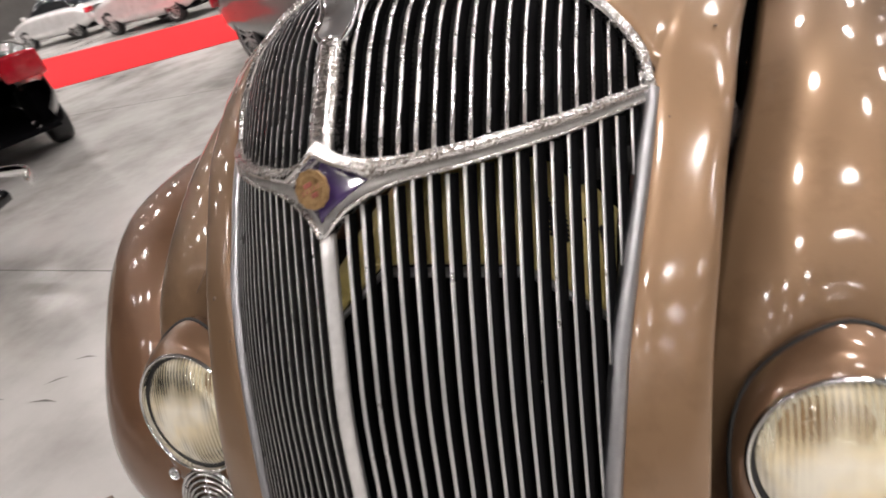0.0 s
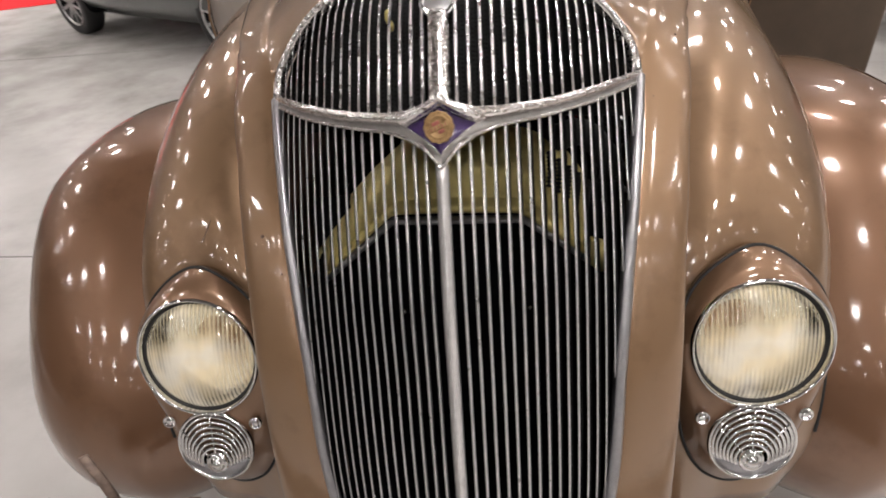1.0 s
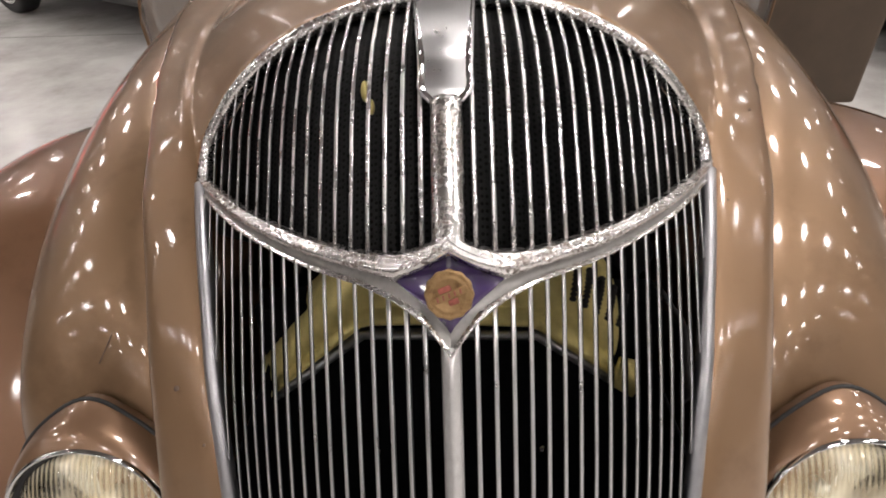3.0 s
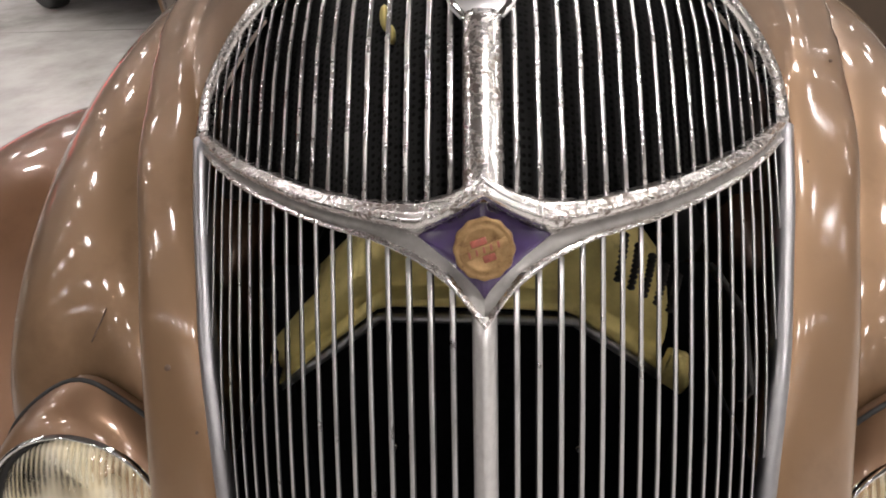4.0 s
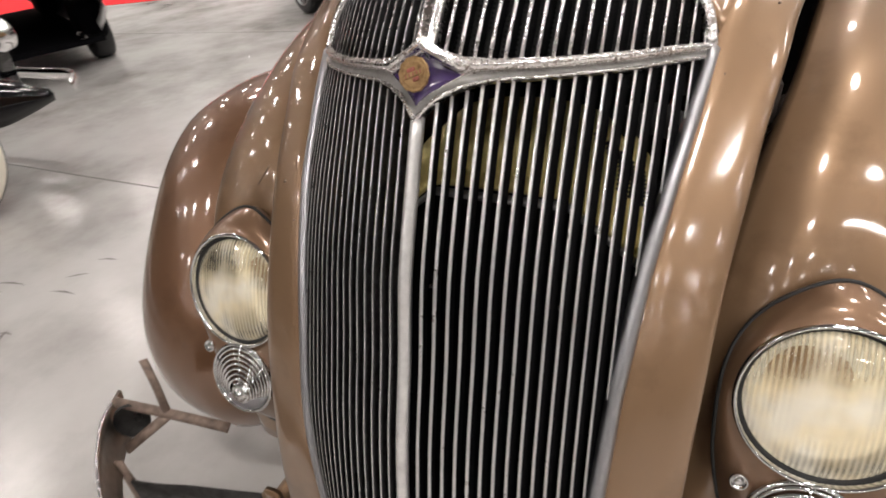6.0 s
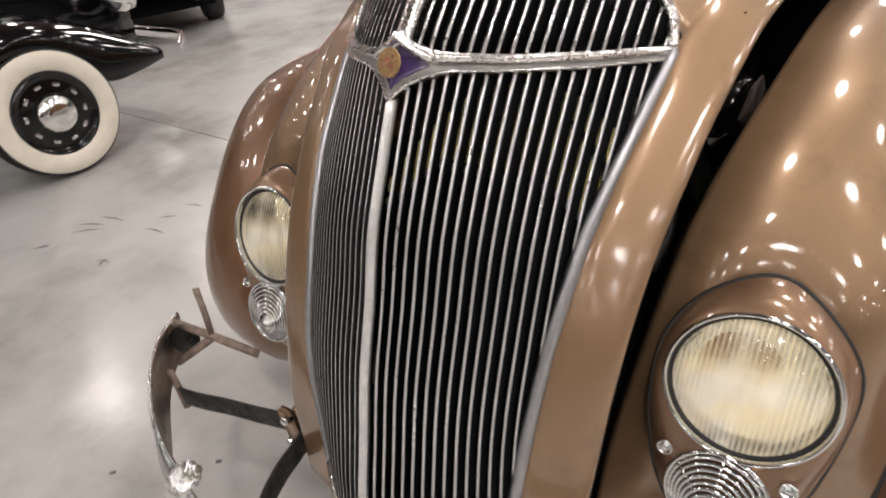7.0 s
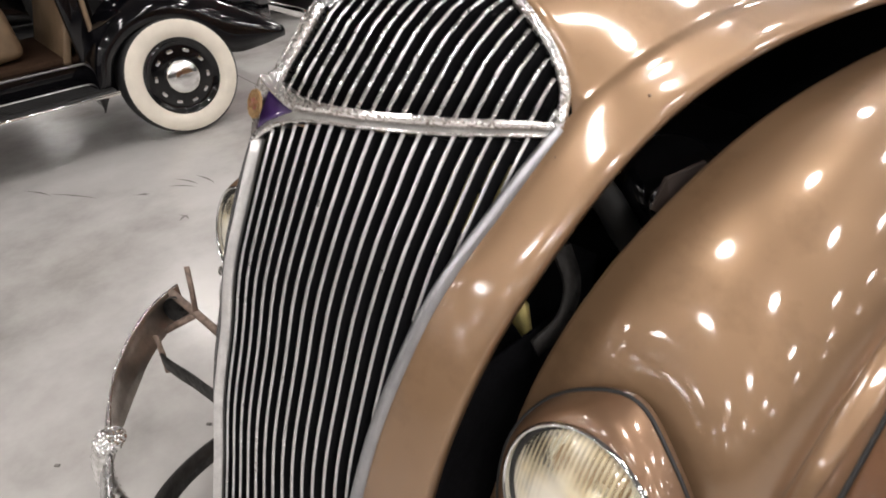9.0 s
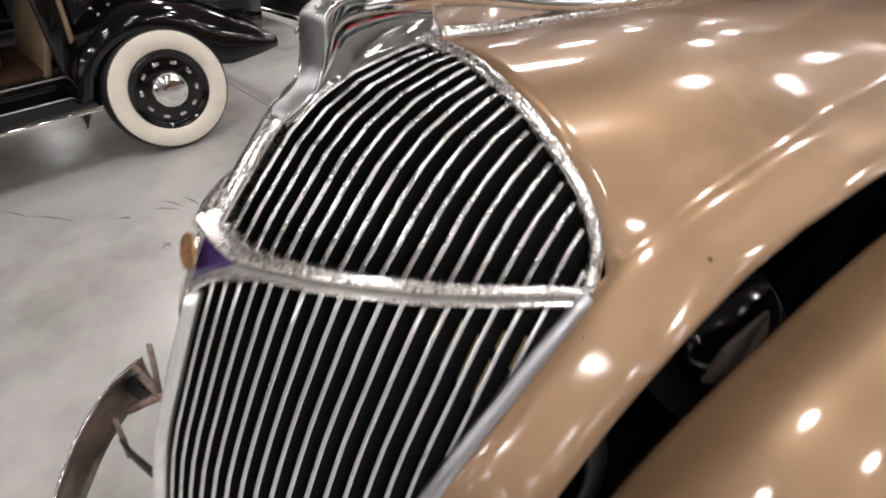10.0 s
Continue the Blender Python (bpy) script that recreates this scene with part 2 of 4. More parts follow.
LENS = lens_glass()
def perforated():
    """Black sheet pierced by a close field of small holes."""
    m, nt, b = material("black_screen")
    tc = nt.nodes.new("ShaderNodeTexCoord")
    vo = nt.nodes.new("ShaderNodeTexVoronoi")
    vo.inputs["Scale"].default_value, vo.inputs["Randomness"].default_value = 260.0, 0.15
    nt.links.new(tc.outputs["Object"], vo.inputs["Vector"])
    r = ramp(nt, vo.outputs["Distance"], [(0.30, grey(0.001)), (0.42, grey(0.020))])
    nt.links.new(r.outputs[0], b.inputs["Base Color"])
    b.inputs["Roughness"].default_value = 0.75
    b.inputs["Specular IOR Level"].default_value = 0.2
    bump(nt, b, vo.outputs["Distance"], 0.4, 0.001)
    return m


SCREEN = perforated()
REFLECTOR = metal("silvered_reflector", (0.90, 0.91, 0.90), 0.42, 0.25, 40, 0.8)

# ======================================================================
# the brown vintage car
# ======================================================================
car = thing("vintage_car", "tan and brown vintage car with its hood slightly raised", "car")
LEAN_C, LEAN_S = math.cos(radians(26)), math.sin(radians(26))

# prow line of the grille (y, z) and its outer edge (x, y, z), bottom to top
PROW = [(-.265, .45), (-.243, .565), (-.21, .67), (-.18, .766), (-.144, .855), (-.113, .94), (-.081, 1.0), (-.053, 1.05),
        (-.022, 1.1), (0, 1.127), (.035, 1.16), (.065, 1.187), (.1, 1.207), (.16, 1.222), (.225, 1.225)]
EDGE = [(.168, -.16, .45), (.188, -.107, .69), (.194, -.066, .781), (.202, -.025, .854), (.209, .012, .909), (.217, .047, .95),
        (.226, .093, .991), (.233, .13, 1.024), (.243, .187, 1.068), (.234, .205, 1.101), (.212, .213, 1.133), (.185, .214, 1.161),
        (.154, .217, 1.183), (.118, .219, 1.201), (.084, .224, 1.212), (.0, .225, 1.225)]
prow_c = curve([(0, *p) for p in PROW], 240)
edge_c = curve(EDGE, 300)
prow_h = prow_c[:, 1] * LEAN_S + prow_c[:, 2] * LEAN_C
edge_h = edge_c[:, 1] * LEAN_S + edge_c[:, 2] * LEAN_C


def half_width(h):
    return float(np.interp(h, edge_h, edge_c[:, 0]))


def on_grille(x, h, out=0.0):
    """A point of the grille's face at the side distance x and the leaning height h, moved outwards."""
    yc = np.interp(h, prow_h, prow_c[:, 1])
    w = max(half_width(h), 1e-3)
    ye = np.interp(h, edge_h, edge_c[:, 1])
    r = min(abs(x) / w, 1.15)
    y = yc + (ye - yc) * (0.38 * r + 0.62 * r * r)
    return Vector((x, y - out * LEAN_C, (h - y * LEAN_S) / LEAN_C + out * LEAN_S))


BAND_LOW = [(0, .935), (.008, .9450), (.015, .954), (.033, .967), (.057, .977), (.11, .986), (.175, 1.003), (.236, 1.027), (.246, 1.031)]
BAND_TOP = [(0, 1.017), (.006, 1.0115), (.016, 1.0055), (.032, 1.0005), (.058, .9995), (.11, 1.0065), (.175, 1.0235), (.236, 1.045), (.246, 1.048)]


def band(x, table):
    return float(np.interp(abs(x), [p[0] for p in table], [p[1] for p in table]))


def bar_x(i, lower):
    """The upper bars stand a little further apart than the lower ones."""
    return .0170 + .01233 * (i - 1) if lower else .0178 + .01278 * (i - 1)


grille = part("grille", lathe([(0.0, 0), (0.004, 0.002), (0.004, 0.006), (0, 0.008)], 12, pose(0, -.22, .47)), STEEL, car, "waterfall grille of thin upright bright bars")
def bar_mesh(across, levels, side, wide=1.0):
    """A bar whose cap follows the grille's face while its web runs straight back."""
    rows = []
    for h in levels:
        x = side * across
        p = on_grille(x, h)
        t = (on_grille(x + .001, h) - on_grille(x - .001, h)) / .002
        up = Vector((0, -LEAN_C, LEAN_S))
        out = Vector((math.copysign(.0062 * min(1, max(0, abs(x) - .03) / .10), x), 0, 0))  # webs splay outwards
        web = .014
        rows.append([p + t * q * wide + up * o for q, o in ((-.0016, -.0016), (-.0019, -.0004), (-.0013, .0008), (.0013, .0008), (.0019, -.0004), (.0016, -.0016))]
                    + [p + out + Vector((.0010, 0, 0)) - up * web, p + out - Vector((.0010, 0, 0)) - up * web])
    bm = sheet(rows, close_u=True)
    bm.verts.ensure_lookup_table()
    m, n = 8, len(rows)
    bm.faces.new([bm.verts[k] for k in range(m)])
    bm.faces.new([bm.verts[(n - 1) * m + k] for k in range(m)])
    return finish(bm)


def grille_bar(i, side, lower):
    hs = np.linspace(0.30, 1.19, 150)
    pts = []
    for h in hs:
        x = bar_x(i, lower)
        lo, hi = band(x, BAND_LOW), band(x, BAND_TOP)
        inside = h < lo + .004 if lower else h > hi - .004
        if inside and x < half_width(h) - 0.004 and h > 0.300 + 0.2 * x:
            pts.append(h)
    if len(pts) < 4:
        return
    keep = pts[::5]
    if keep[-1] != pts[-1]:
        keep.append(pts[-1])
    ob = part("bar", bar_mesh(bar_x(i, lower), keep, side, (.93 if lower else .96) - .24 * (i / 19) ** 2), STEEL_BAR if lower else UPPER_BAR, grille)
    ob.data.materials.append(BAR_SHADE)
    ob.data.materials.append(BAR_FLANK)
    for f in ob.data.polygons:  # black stands for shade on the folded-back web, its prow-side flank is grey
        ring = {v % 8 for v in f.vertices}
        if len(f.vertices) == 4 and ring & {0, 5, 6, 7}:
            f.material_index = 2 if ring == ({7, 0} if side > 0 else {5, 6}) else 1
        # the cap edges towards the prow take the same grey
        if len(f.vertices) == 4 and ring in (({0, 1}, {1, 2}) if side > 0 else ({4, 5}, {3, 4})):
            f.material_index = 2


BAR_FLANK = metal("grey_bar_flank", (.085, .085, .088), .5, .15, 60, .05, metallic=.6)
# shade between the bars, put in as a near-black side colour
BAR_SHADE = plain("bar_side_shade", (.006, .006, .007), .9)
STEEL_BAR = metal("bright_stainless_bar", (0.74, 0.74, 0.75), 0.27, 0.12, 35, 0.02, metallic=1.0)
UPPER_BAR = metal("bright_chromed_bar", (0.76, 0.755, 0.755), 0.20, 0.25, 45, 0.05)
for side in (1, -1):
    for i in range(1, 20):
        grille_bar(i, side, True)
        grille_bar(i, side, False)

# centre bar below and above the badge
hs = np.linspace(0.292, 0.942, 40)
part("centre_bar", sweep([on_grille(0, h, 0.003) for h in hs], [(-.0066, -.008), (.0066, -.008), (.0066, -.0035), (.0052, -.0008), (.0016, .0040), (0, .0046), (-.0016, .0040), (-.0052, -.0008), (-.0066, -.0035)], (0, -LEAN_C, LEAN_S)),
     PALE, grille, "worn pale chromed centre bar")
hs = np.linspace(1.0, 1.101, 24)
part("upper_centre_bar", sweep([on_grille(0, h, 0.003) for h in hs], [(-.0112, -.008), (.0112, -.008), (.0098, .002), (.0045, .005), (-.0045, .005), (-.0098, .002)], (0, -LEAN_C, LEAN_S)),
     CHROME, grille, "pitted chrome upper centre bar")

# black screen close behind the upper bars
rows = []
for h in np.linspace(.990, 1.19, 26):
    w = half_width(h) - .004
    rows.append([on_grille(x, h, -.026) for x in np.linspace(-w, w, 33)])
part("upper_screen", sheet(rows), SCREEN, grille, "black perforated screen behind the upper bars", solid=.002)

for x, h, s in ((-.062, 1.112, .55), (-.057, 1.100, .4)):
    part("drain_tap", lathe([(0, .006), (.005 * s, .0055), (.006 * s, .002), (.006 * s, -.004)], 12, Matrix.Translation(on_grille(x, h, -.018)) @ pose(0, 0, 0, 62, 0, 0) @ Matrix.Scale(2.4, 4, (0, 1, 0))), BRASS, grille, "small brass fitting behind the bars")

# the winged cross band: two halves, a bead below, a flat channel and a raised ridge above
CHANNEL = metal("dull_grey_channel", (.30, .29, .28), .38, .2, 60, .2, metallic=.6)
DIAMOND = .0365


def diamond(x):
    """Lower and upper height of the badge's recess at the side distance x."""
    k = min(abs(x) / DIAMOND, 1.0)
    return .951 + .031 * k ** .78, 1.002 - .019 * k ** .85


def band_rows(x):
    """Bead below, dull channel, recess or step, ridge above: pairs of height and outward offset."""
    lo, hi = band(x, BAND_LOW), band(x, BAND_TOP)
    w = hi - lo
    bead = max(.14 * w, .0036) if x > .012 else .0055
    if x < DIAMOND:
        s1, s2 = diamond(x)
        floor_out = .002 + .001 * (1 - x / DIAMOND)
        s2 = min(s2, hi - .004)
        s1 = max(s1, lo + bead + .001)
    else:
        s1, s2, floor_out = lo + .44 * w, lo + .45 * w, .002
    r = hi - s2
    k = 1 + .55 * max(0, 1 - x / .045)
    return [(lo, -.006), (lo, .004), (lo + bead * .3, .0085), (lo + bead * .7, .0085), (lo + bead, .0035), (s1, floor_out), (s2, floor_out + .001),
            (s2 + r * .10, .009 * k), (s2 + r * .28, .0125 * k), (s2 + r * .52, .014 * k), (s2 + r * .70, .0115 * k), (s2 + r * .77, .0078 * k), (s2 + r * .86, .0088 * k), (s2 + r * .96, .005 * k), (hi, -.006)]


xs = [0, .003, .007, .012, .018, .026, .036, .048, .062, .08, .1, .12, .14, .16, .18, .2, .215, .228, .238, .244]
for side in (1, -1):
    rows = []
    for x in xs:
        rows.append([on_grille(side * x, h, o * (1 if x < .225 else .6)) for h, o in band_rows(x)])
    wing_band = part("cross_band", sheet(rows), CHROME, grille, "pitted chrome cross band rising to a point")
    wing_band.data.materials.append(CHANNEL)
    for f in wing_band.data.polygons:  # the recessed channel has gone dull grey
        if {v % 15 for v in f.vertices} == {4, 5}:
            f.material_index = 1
# surround along the outer edge
path = curve([(p[0] + .003, p[1] - .003, p[2]) for p in EDGE[:9]], 50)
SUR = [(-.0065, -.008), (.0125, -.010), (.0130, -.002), (.009, .0022), (.002, .0045), (-.003, .004), (-.0065, .001)]
UPP = [(-.006, -.006), (.006, -.006), (.0065, .002), (.003, .006), (-.003, .006), (-.0065, .002)]
for side in (1, -1):
    part("edge_moulding", sweep(both(path, side), [(side * q[0], q[1]) for q in SUR], (side * .70, -.63, .32)), STEEL, grille, "dull scratched chrome edge moulding")
    up_path = curve(EDGE[8:], 40)
    ups = [(side * .5 * (1 - k / 39), -.75, .55 + .5 * k / 39) for k in range(40)]
    part("top_moulding", sweep(both(up_path, side), UPP, ups), CHROME, grille, "pitted chrome arched top moulding")
bp = [on_grille(x, .300 + .2 * abs(x), 0.002) for x in np.linspace(-.166, .166, 21)]
part("bottom_moulding", sweep(bp, ring_profile(.007, .006), (0, -1, .3)), CHROME, grille, "pitted chrome bottom moulding")

# badge: enamel diamond, gold medallion
rows = []
for x in np.linspace(-.0355, .0355, 31):
    a = abs(x) / .0355
    lo, hi = diamond(x)
    rows.append([on_grille(x, lo + .0006 + (hi - lo - .0012) * q, .0052 - .0018 * a) for q in np.linspace(0, 1, 5)])
badge = part("badge", sheet(rows), ENAMEL, grille, "purple enamel diamond badge", solid=0.003)
mm = Matrix.Translation(on_grille(0, .979, .0145)) @ Matrix.Rotation(radians(90 - 24), 4, "X") @ Matrix.Scale(.91, 4) @ Matrix.Scale(.50, 4, (0, 0, 1))
gear = []
for r, z in ((.0, .0035), (.006, .0038), (.0105, .0042), (.0115, .0056), (.0125, .0042), (.0145, .0046), (.0158, .0056), (.0165, .004), (.0168, 0)):
    gear.append([(r * (1 + (.025 * math.cos(12 * a) if r > .015 else 0)) * math.cos(a), r * (1 + (.025 * math.cos(12 * a) if r > .015 else 0)) * math.sin(a) * 1.05, z)
                 for a in np.linspace(0, 2 * math.pi, 60, endpoint=False)])
bm = sheet(gear, close_u=True)
bm.transform(mm)
part("medallion", finish(bm), MEDAL, badge, "aged gold medallion with worn rings")
for dx, dz, w, h, rot in ((-.003, .004, .009, .004, 20), (.003, -.0045, .007, .004, 20)):
    part("enamel_chip", box(w, h, .0018, mm @ pose(dx, dz, .0048, 0, 0, rot), .0006), REDENAMEL, badge, "red enamel chip")

part("ribbon", box(.027, .0052, .0018, mm @ pose(0, 0, .0052, 0, 0, 22), .0006), MEDAL, badge, "slanted gold ribbon across the medallion")
for k in range(5):
    part("mark", box(.0012, .0036, .0012, mm @ pose((-.0085 + .0042 * k) * .927, (-.0085 + .0042 * k) * .375, .0062, 0, 0, 12), .0003), REDENAMEL, badge)

# ---- nose shell: the broad strip beside the grille ----
SHELL = [(.256, -.150, .36), (.268, -.12, .55), (.272, -.092, .646), (.277, -.044, .771), (.286, .033, .89), (.296, .091, .954), (.303, .136, .996),
         (.315, .197, 1.046), (.325, .264, 1.080), (.343, .347, 1.109), (.358, .422, 1.123), (.383, .53, 1.134), (.42, .70, 1.135), (.46, .9, 1.125), (.50, 1.12, 1.11)]
CREASE = [(.247, .198, 1.078), (.256, .226, 1.100), (.267, .268, 1.120), (.279, .330, 1.136), (.29, .404, 1.147), (.305, .55, 1.152), (.33, .75, 1.148), (.37, 1.12, 1.125)]
inner_rail = curve([(.166, -.165, .36)] + [(p[0] + .006, p[1] + .004, p[2]) for p in EDGE[1:8]] + CREASE, 90)
outer_rail = curve(SHELL, 90)


def strip_rows(side):
    rows = []
    for k in range(90):
        a, b = np.array(inner_rail[k]), np.array(outer_rail[k])
        lean = min(1.0, max(0.0, (a[2] - .95) / .15))
        n = np.cross(b - a, inner_rail[min(89, k + 2)] - inner_rail[max(0, k - 2)])
        n /= np.linalg.norm(n)
        row = []
        for q in (0, .03, .07, .12, .19, .28, .39, .5, .61, .72, .81, .88, .93, .97, 1.0):
            lift = (.0055 - .001 * lean) * (1 - abs(2 * q - 1) ** 4)
            row.append(a + (b - a) * q + n * lift)
        row.append(b + np.array([-.006, .020, -.010]))
        row.append(b + np.array([-.020, .028, -.014]))
        rows.append([(side * p[0], p[1], p[2]) for p in row])
    return rows


# ---- hood top ----
RIDGE = [(0, .228, 1.226), (0, .30, 1.212), (0, .45, 1.197), (0, .7, 1.172), (0, 1.12, 1.135)]


K0 = int(np.argmin([np.linalg.norm(p - np.array(CREASE[0])) for p in inner_rail]))


def hood_rows(side):
    nu, nv = 25, 90 - K0
    front = curve([tuple(inner_rail[K0])] + [(p[0] + .002, p[1] + .004, p[2] + .003) for p in EDGE[9:15]] + [RIDGE[0]], nu)
    rear = curve([CREASE[-1], (.27, 1.12, 1.133), (.14, 1.12, 1.137), RIDGE[-1]], nu)
    left, right = inner_rail[K0:], curve(RIDGE, nv)
    rows = []
    for j in range(nv):
        v = j / (nv - 1)
        row = []
        for i in range(nu):
            u = i / (nu - 1)
            p = ((1 - v) * front[i] + v * rear[i] + (1 - u) * left[j] + u * right[j]
                 - ((1 - u) * (1 - v) * front[0] + u * (1 - v) * front[-1] + (1 - u) * v * rear[0] + u * v * rear[-1]))
            p = p + np.array([0, 0, .012 * math.sin(math.pi * u) * min(1, v * 4)])
            row.append((side * p[0], p[1], p[2]))
        rows.append(row)
    return rows


for side in (1, -1):
    bm = sheet(strip_rows(side))
    bm2 = sheet(hood_rows(side))
    me = bpy.data.meshes.new("join")
    bm2.to_mesh(me)
    bm2.free()
    bm.from_mesh(me)
    bpy.data.meshes.remove(me)
    bmesh.ops.remove_doubles(bm, verts=bm.verts, dist=.0004)
    soft = [v for v in bm.verts if not v.is_boundary and any((v.co - Vector((side * p[0], p[1], p[2]))).length < .016 for p in inner_rail[K0 + 2:])]
    for _ in range(4):
        bmesh.ops.smooth_vert(bm, verts=soft, factor=.5, use_axis_x=True, use_axis_y=True, use_axis_z=True)
    near = set(soft)
    top = [v for v in bm.verts if not v.is_boundary and v not in near and v.co.y > .19 and abs(v.co.x) < .34 and v.co.z > 1.10]
    for _ in range(30):
        bmesh.ops.smooth_vert(bm, verts=top, factor=.5, use_axis_x=True, use_axis_y=True, use_axis_z=True)
    part("hood_half", finish(bm), TAN, car, "tan glossy hood half with a rolled nose edge", solid=0.002, offset=0)

# ---- hood ornament: chrome prow fin running back into a strip ----
FRONT = [(.066, 1.190), (.071, 1.196), (.086, 1.203), (.099, 1.211), (.107, 1.222), (.112, 1.236), (.115, 1.252), (.119, 1.266), (.134, 1.274), (.170, 1.273), (.205, 1.267), (.245, 1.258)]
FOOT = [(.068, 1.184), (.075, 1.186), (.088, 1.191), (.100, 1.196), (.115, 1.201), (.130, 1.206), (.150, 1.210), (.170, 1.213), (.190, 1.216), (.210, 1.219), (.228, 1.220), (.245, 1.219)]
WIDE = [.012, .0185, .0192, .0198, .0205, .0212, .0215, .0200, .0155, .0125, .0110, .0100]
fr_c, ft_c = curve([(w, *p) for w, p in zip(WIDE, FRONT)], 48), curve([(0, *p) for p in FOOT], 48)
rows = []
for k in range(48):
    w, f, b = fr_c[k][0], np.array(fr_c[k][1:]), np.array(ft_c[k][1:])
    half = []
    for d, s in ((1.0, .62), (.8, .52), (.55, .48), (.35, .52), (.22, .64), (.12, .86), (.05, .98), (.01, 1.0), (0, .93)):
        p = f + (b - f) * d
        flare = d ** 2.5  # the foot spreads over the tops of the bars
        half.append((w * s * (1 - flare) + .020 * flare * min(1, .55 + k / 30), p[0], p[1]))
    crown = (0, f[0] - .0012, f[1] + .0012)
    dip = (w * .45, f[0] + .0003, f[1])
    rows.append(half + [dip, crown, (-dip[0], dip[1], dip[2])] + [(-p[0], p[1], p[2]) for p in reversed(half)])
ornament = part("hood_ornament", sheet(rows), BRIGHT, car, "polished chrome hood ornament with a swept fin", solid=0.002)
ornament.data.materials.append(SATIN)
for f in ornament.data.polygons:  # brushed front face
    if all(6 < v % 21 < 14 for v in f.vertices) and max(f.vertices) < 34 * 21:
        f.material_index = 1
bar = curve([(0, .165, 1.264), (0, .205, 1.261), (0, .30, 1.246), (0, .40, 1.222), (0, .52, 1.200), (0, .75, 1.178), (0, 1.1, 1.146)], 40)
part("ornament_spear", sweep(bar, ring_profile(.011, .007, 10), (0, 0, 1), scale=[1.2 - .5 * k / 39 for k in range(40)]), BRIGHT, ornament, "tapered chrome spear")
base = curve([(0, .245, 1.222), (0, .30, 1.214), (0, .45, 1.2), (0, .7, 1.175), (0, 1.1, 1.139)], 30)
part("hood_strip", sweep(base, [(-.011, -.004), (.011, -.004), (.008, .004), (0, .007), (-.008, .004)], (0, 0, 1)), CHROME, ornament, "chrome strip along the hood centre")
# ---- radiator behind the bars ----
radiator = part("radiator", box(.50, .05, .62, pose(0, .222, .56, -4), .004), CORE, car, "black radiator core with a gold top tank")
# top tank: an arch of pressed sheet, stations of lower (x, z) and upper (x, z), a bead along its foot and a round crown
ARCH = [(-.246, .754, -.250, .800), (-.205, .790, -.200, .860), (-.160, .828, -.150, .908), (-.113, .868, -.092, .955), (-.101, .871, -.070, .967),
        (-.035, .870, -.025, .976), (.030, .867, .045, .976), (.083, .864, .098, .966), (.095, .858, .112, .960), (.140, .822, .158, .934), (.190, .783, .193, .886)]
ACROSS = [(0, .004), (.03, -.010), (.10, -.016), (.17, -.013), (.21, -.002), (.25, .001), (.40, -.004), (.58, -.003), (.74, .006), (.87, .020), (.96, .040), (1.0, .075)]
rows = []
for xl, zl, xu, zu in ARCH:
    rows.append([(xl + (xu - xl) * q, .188 + (zl + (zu - zl) * q - .80) * .08 + d, zl + (zu - zl) * q) for q, d in ACROSS])
part("top_tank", sheet(rows), BRASS, radiator, "gold painted radiator top tank with dark stains", solid=.002)
lip = [(-.254, .178, .747), (-.225, .178, .768), (-.109, .180, .865), (.092, .180, .859), (.214, .176, .763)]
part("tank_lip", sweep(lip, [(-.004, -.006), (.004, -.006), (.004, .006), (-.004, .006)], (0, -1, 0)), STEEL, radiator, "grey steel lip")
for x in (-.097, .097):
    part("bolt", lathe([(0, .006), (.003, .005), (.004, .002), (.004, 0)], 10, pose(x, .108, .743, 82)), BRIGHT, radiator)
bm = bmesh.new()
vs = [[bm.verts.new((x, y, z)) for x, z in ((.186, .784), (.214, .761), (.220, .778), (.214, .818), (.192, .826))] for y in (.163, .176)]
bm.faces.new(vs[0])
bm.faces.new(list(reversed(vs[1])))
for k in range(5):
    bm.faces.new((vs[0][k], vs[1][k], vs[1][(k + 1) % 5], vs[0][(k + 1) % 5]))
bmesh.ops.bevel(bm, geom=bm.edges[:], offset=.002, segments=2, affect="EDGES")
part("tank_end", finish(bm), BRASS, radiator, "bright gold end plate of the tank")
for k in range(5):
    ch = sweep(curve([(.128 + .014 * k, .172, .972 - .012 * k), (.130 + .014 * k, .176, .945 - .012 * k), (.129 + .014 * k, .176, .915 - .010 * k)], 26), ring_profile(.0030, .0030, 6), (0, -1, 0), scale=[1 + .6 * math.sin(i * 2.1) for i in range(26)])
    part("bead_chain", ch, IRON, radiator)

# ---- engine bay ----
# black panels added so that no lit floor shows through the gap
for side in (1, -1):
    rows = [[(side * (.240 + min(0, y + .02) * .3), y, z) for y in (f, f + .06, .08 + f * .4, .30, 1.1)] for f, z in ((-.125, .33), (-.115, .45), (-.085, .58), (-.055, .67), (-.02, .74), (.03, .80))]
    part("gap_filler", sheet(rows), CORE, car, "black filler panel added behind the hood gap", solid=.004)
# dark sheet added to hide the lit floor below the radiator
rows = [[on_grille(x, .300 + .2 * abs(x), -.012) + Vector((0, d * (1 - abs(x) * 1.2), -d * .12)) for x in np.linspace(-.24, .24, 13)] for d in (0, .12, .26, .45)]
part("shade_pan", sheet(rows), CORE, car, "black sheet added to darken the opening under the radiator", solid=.003)
# unseen tray, added only to block light beneath the car
part("shade_tray", box(.84, .90, .012, pose(0, .67, .330), .004), CORE, car, "unseen black tray under the engine bay, added to shade the floor")
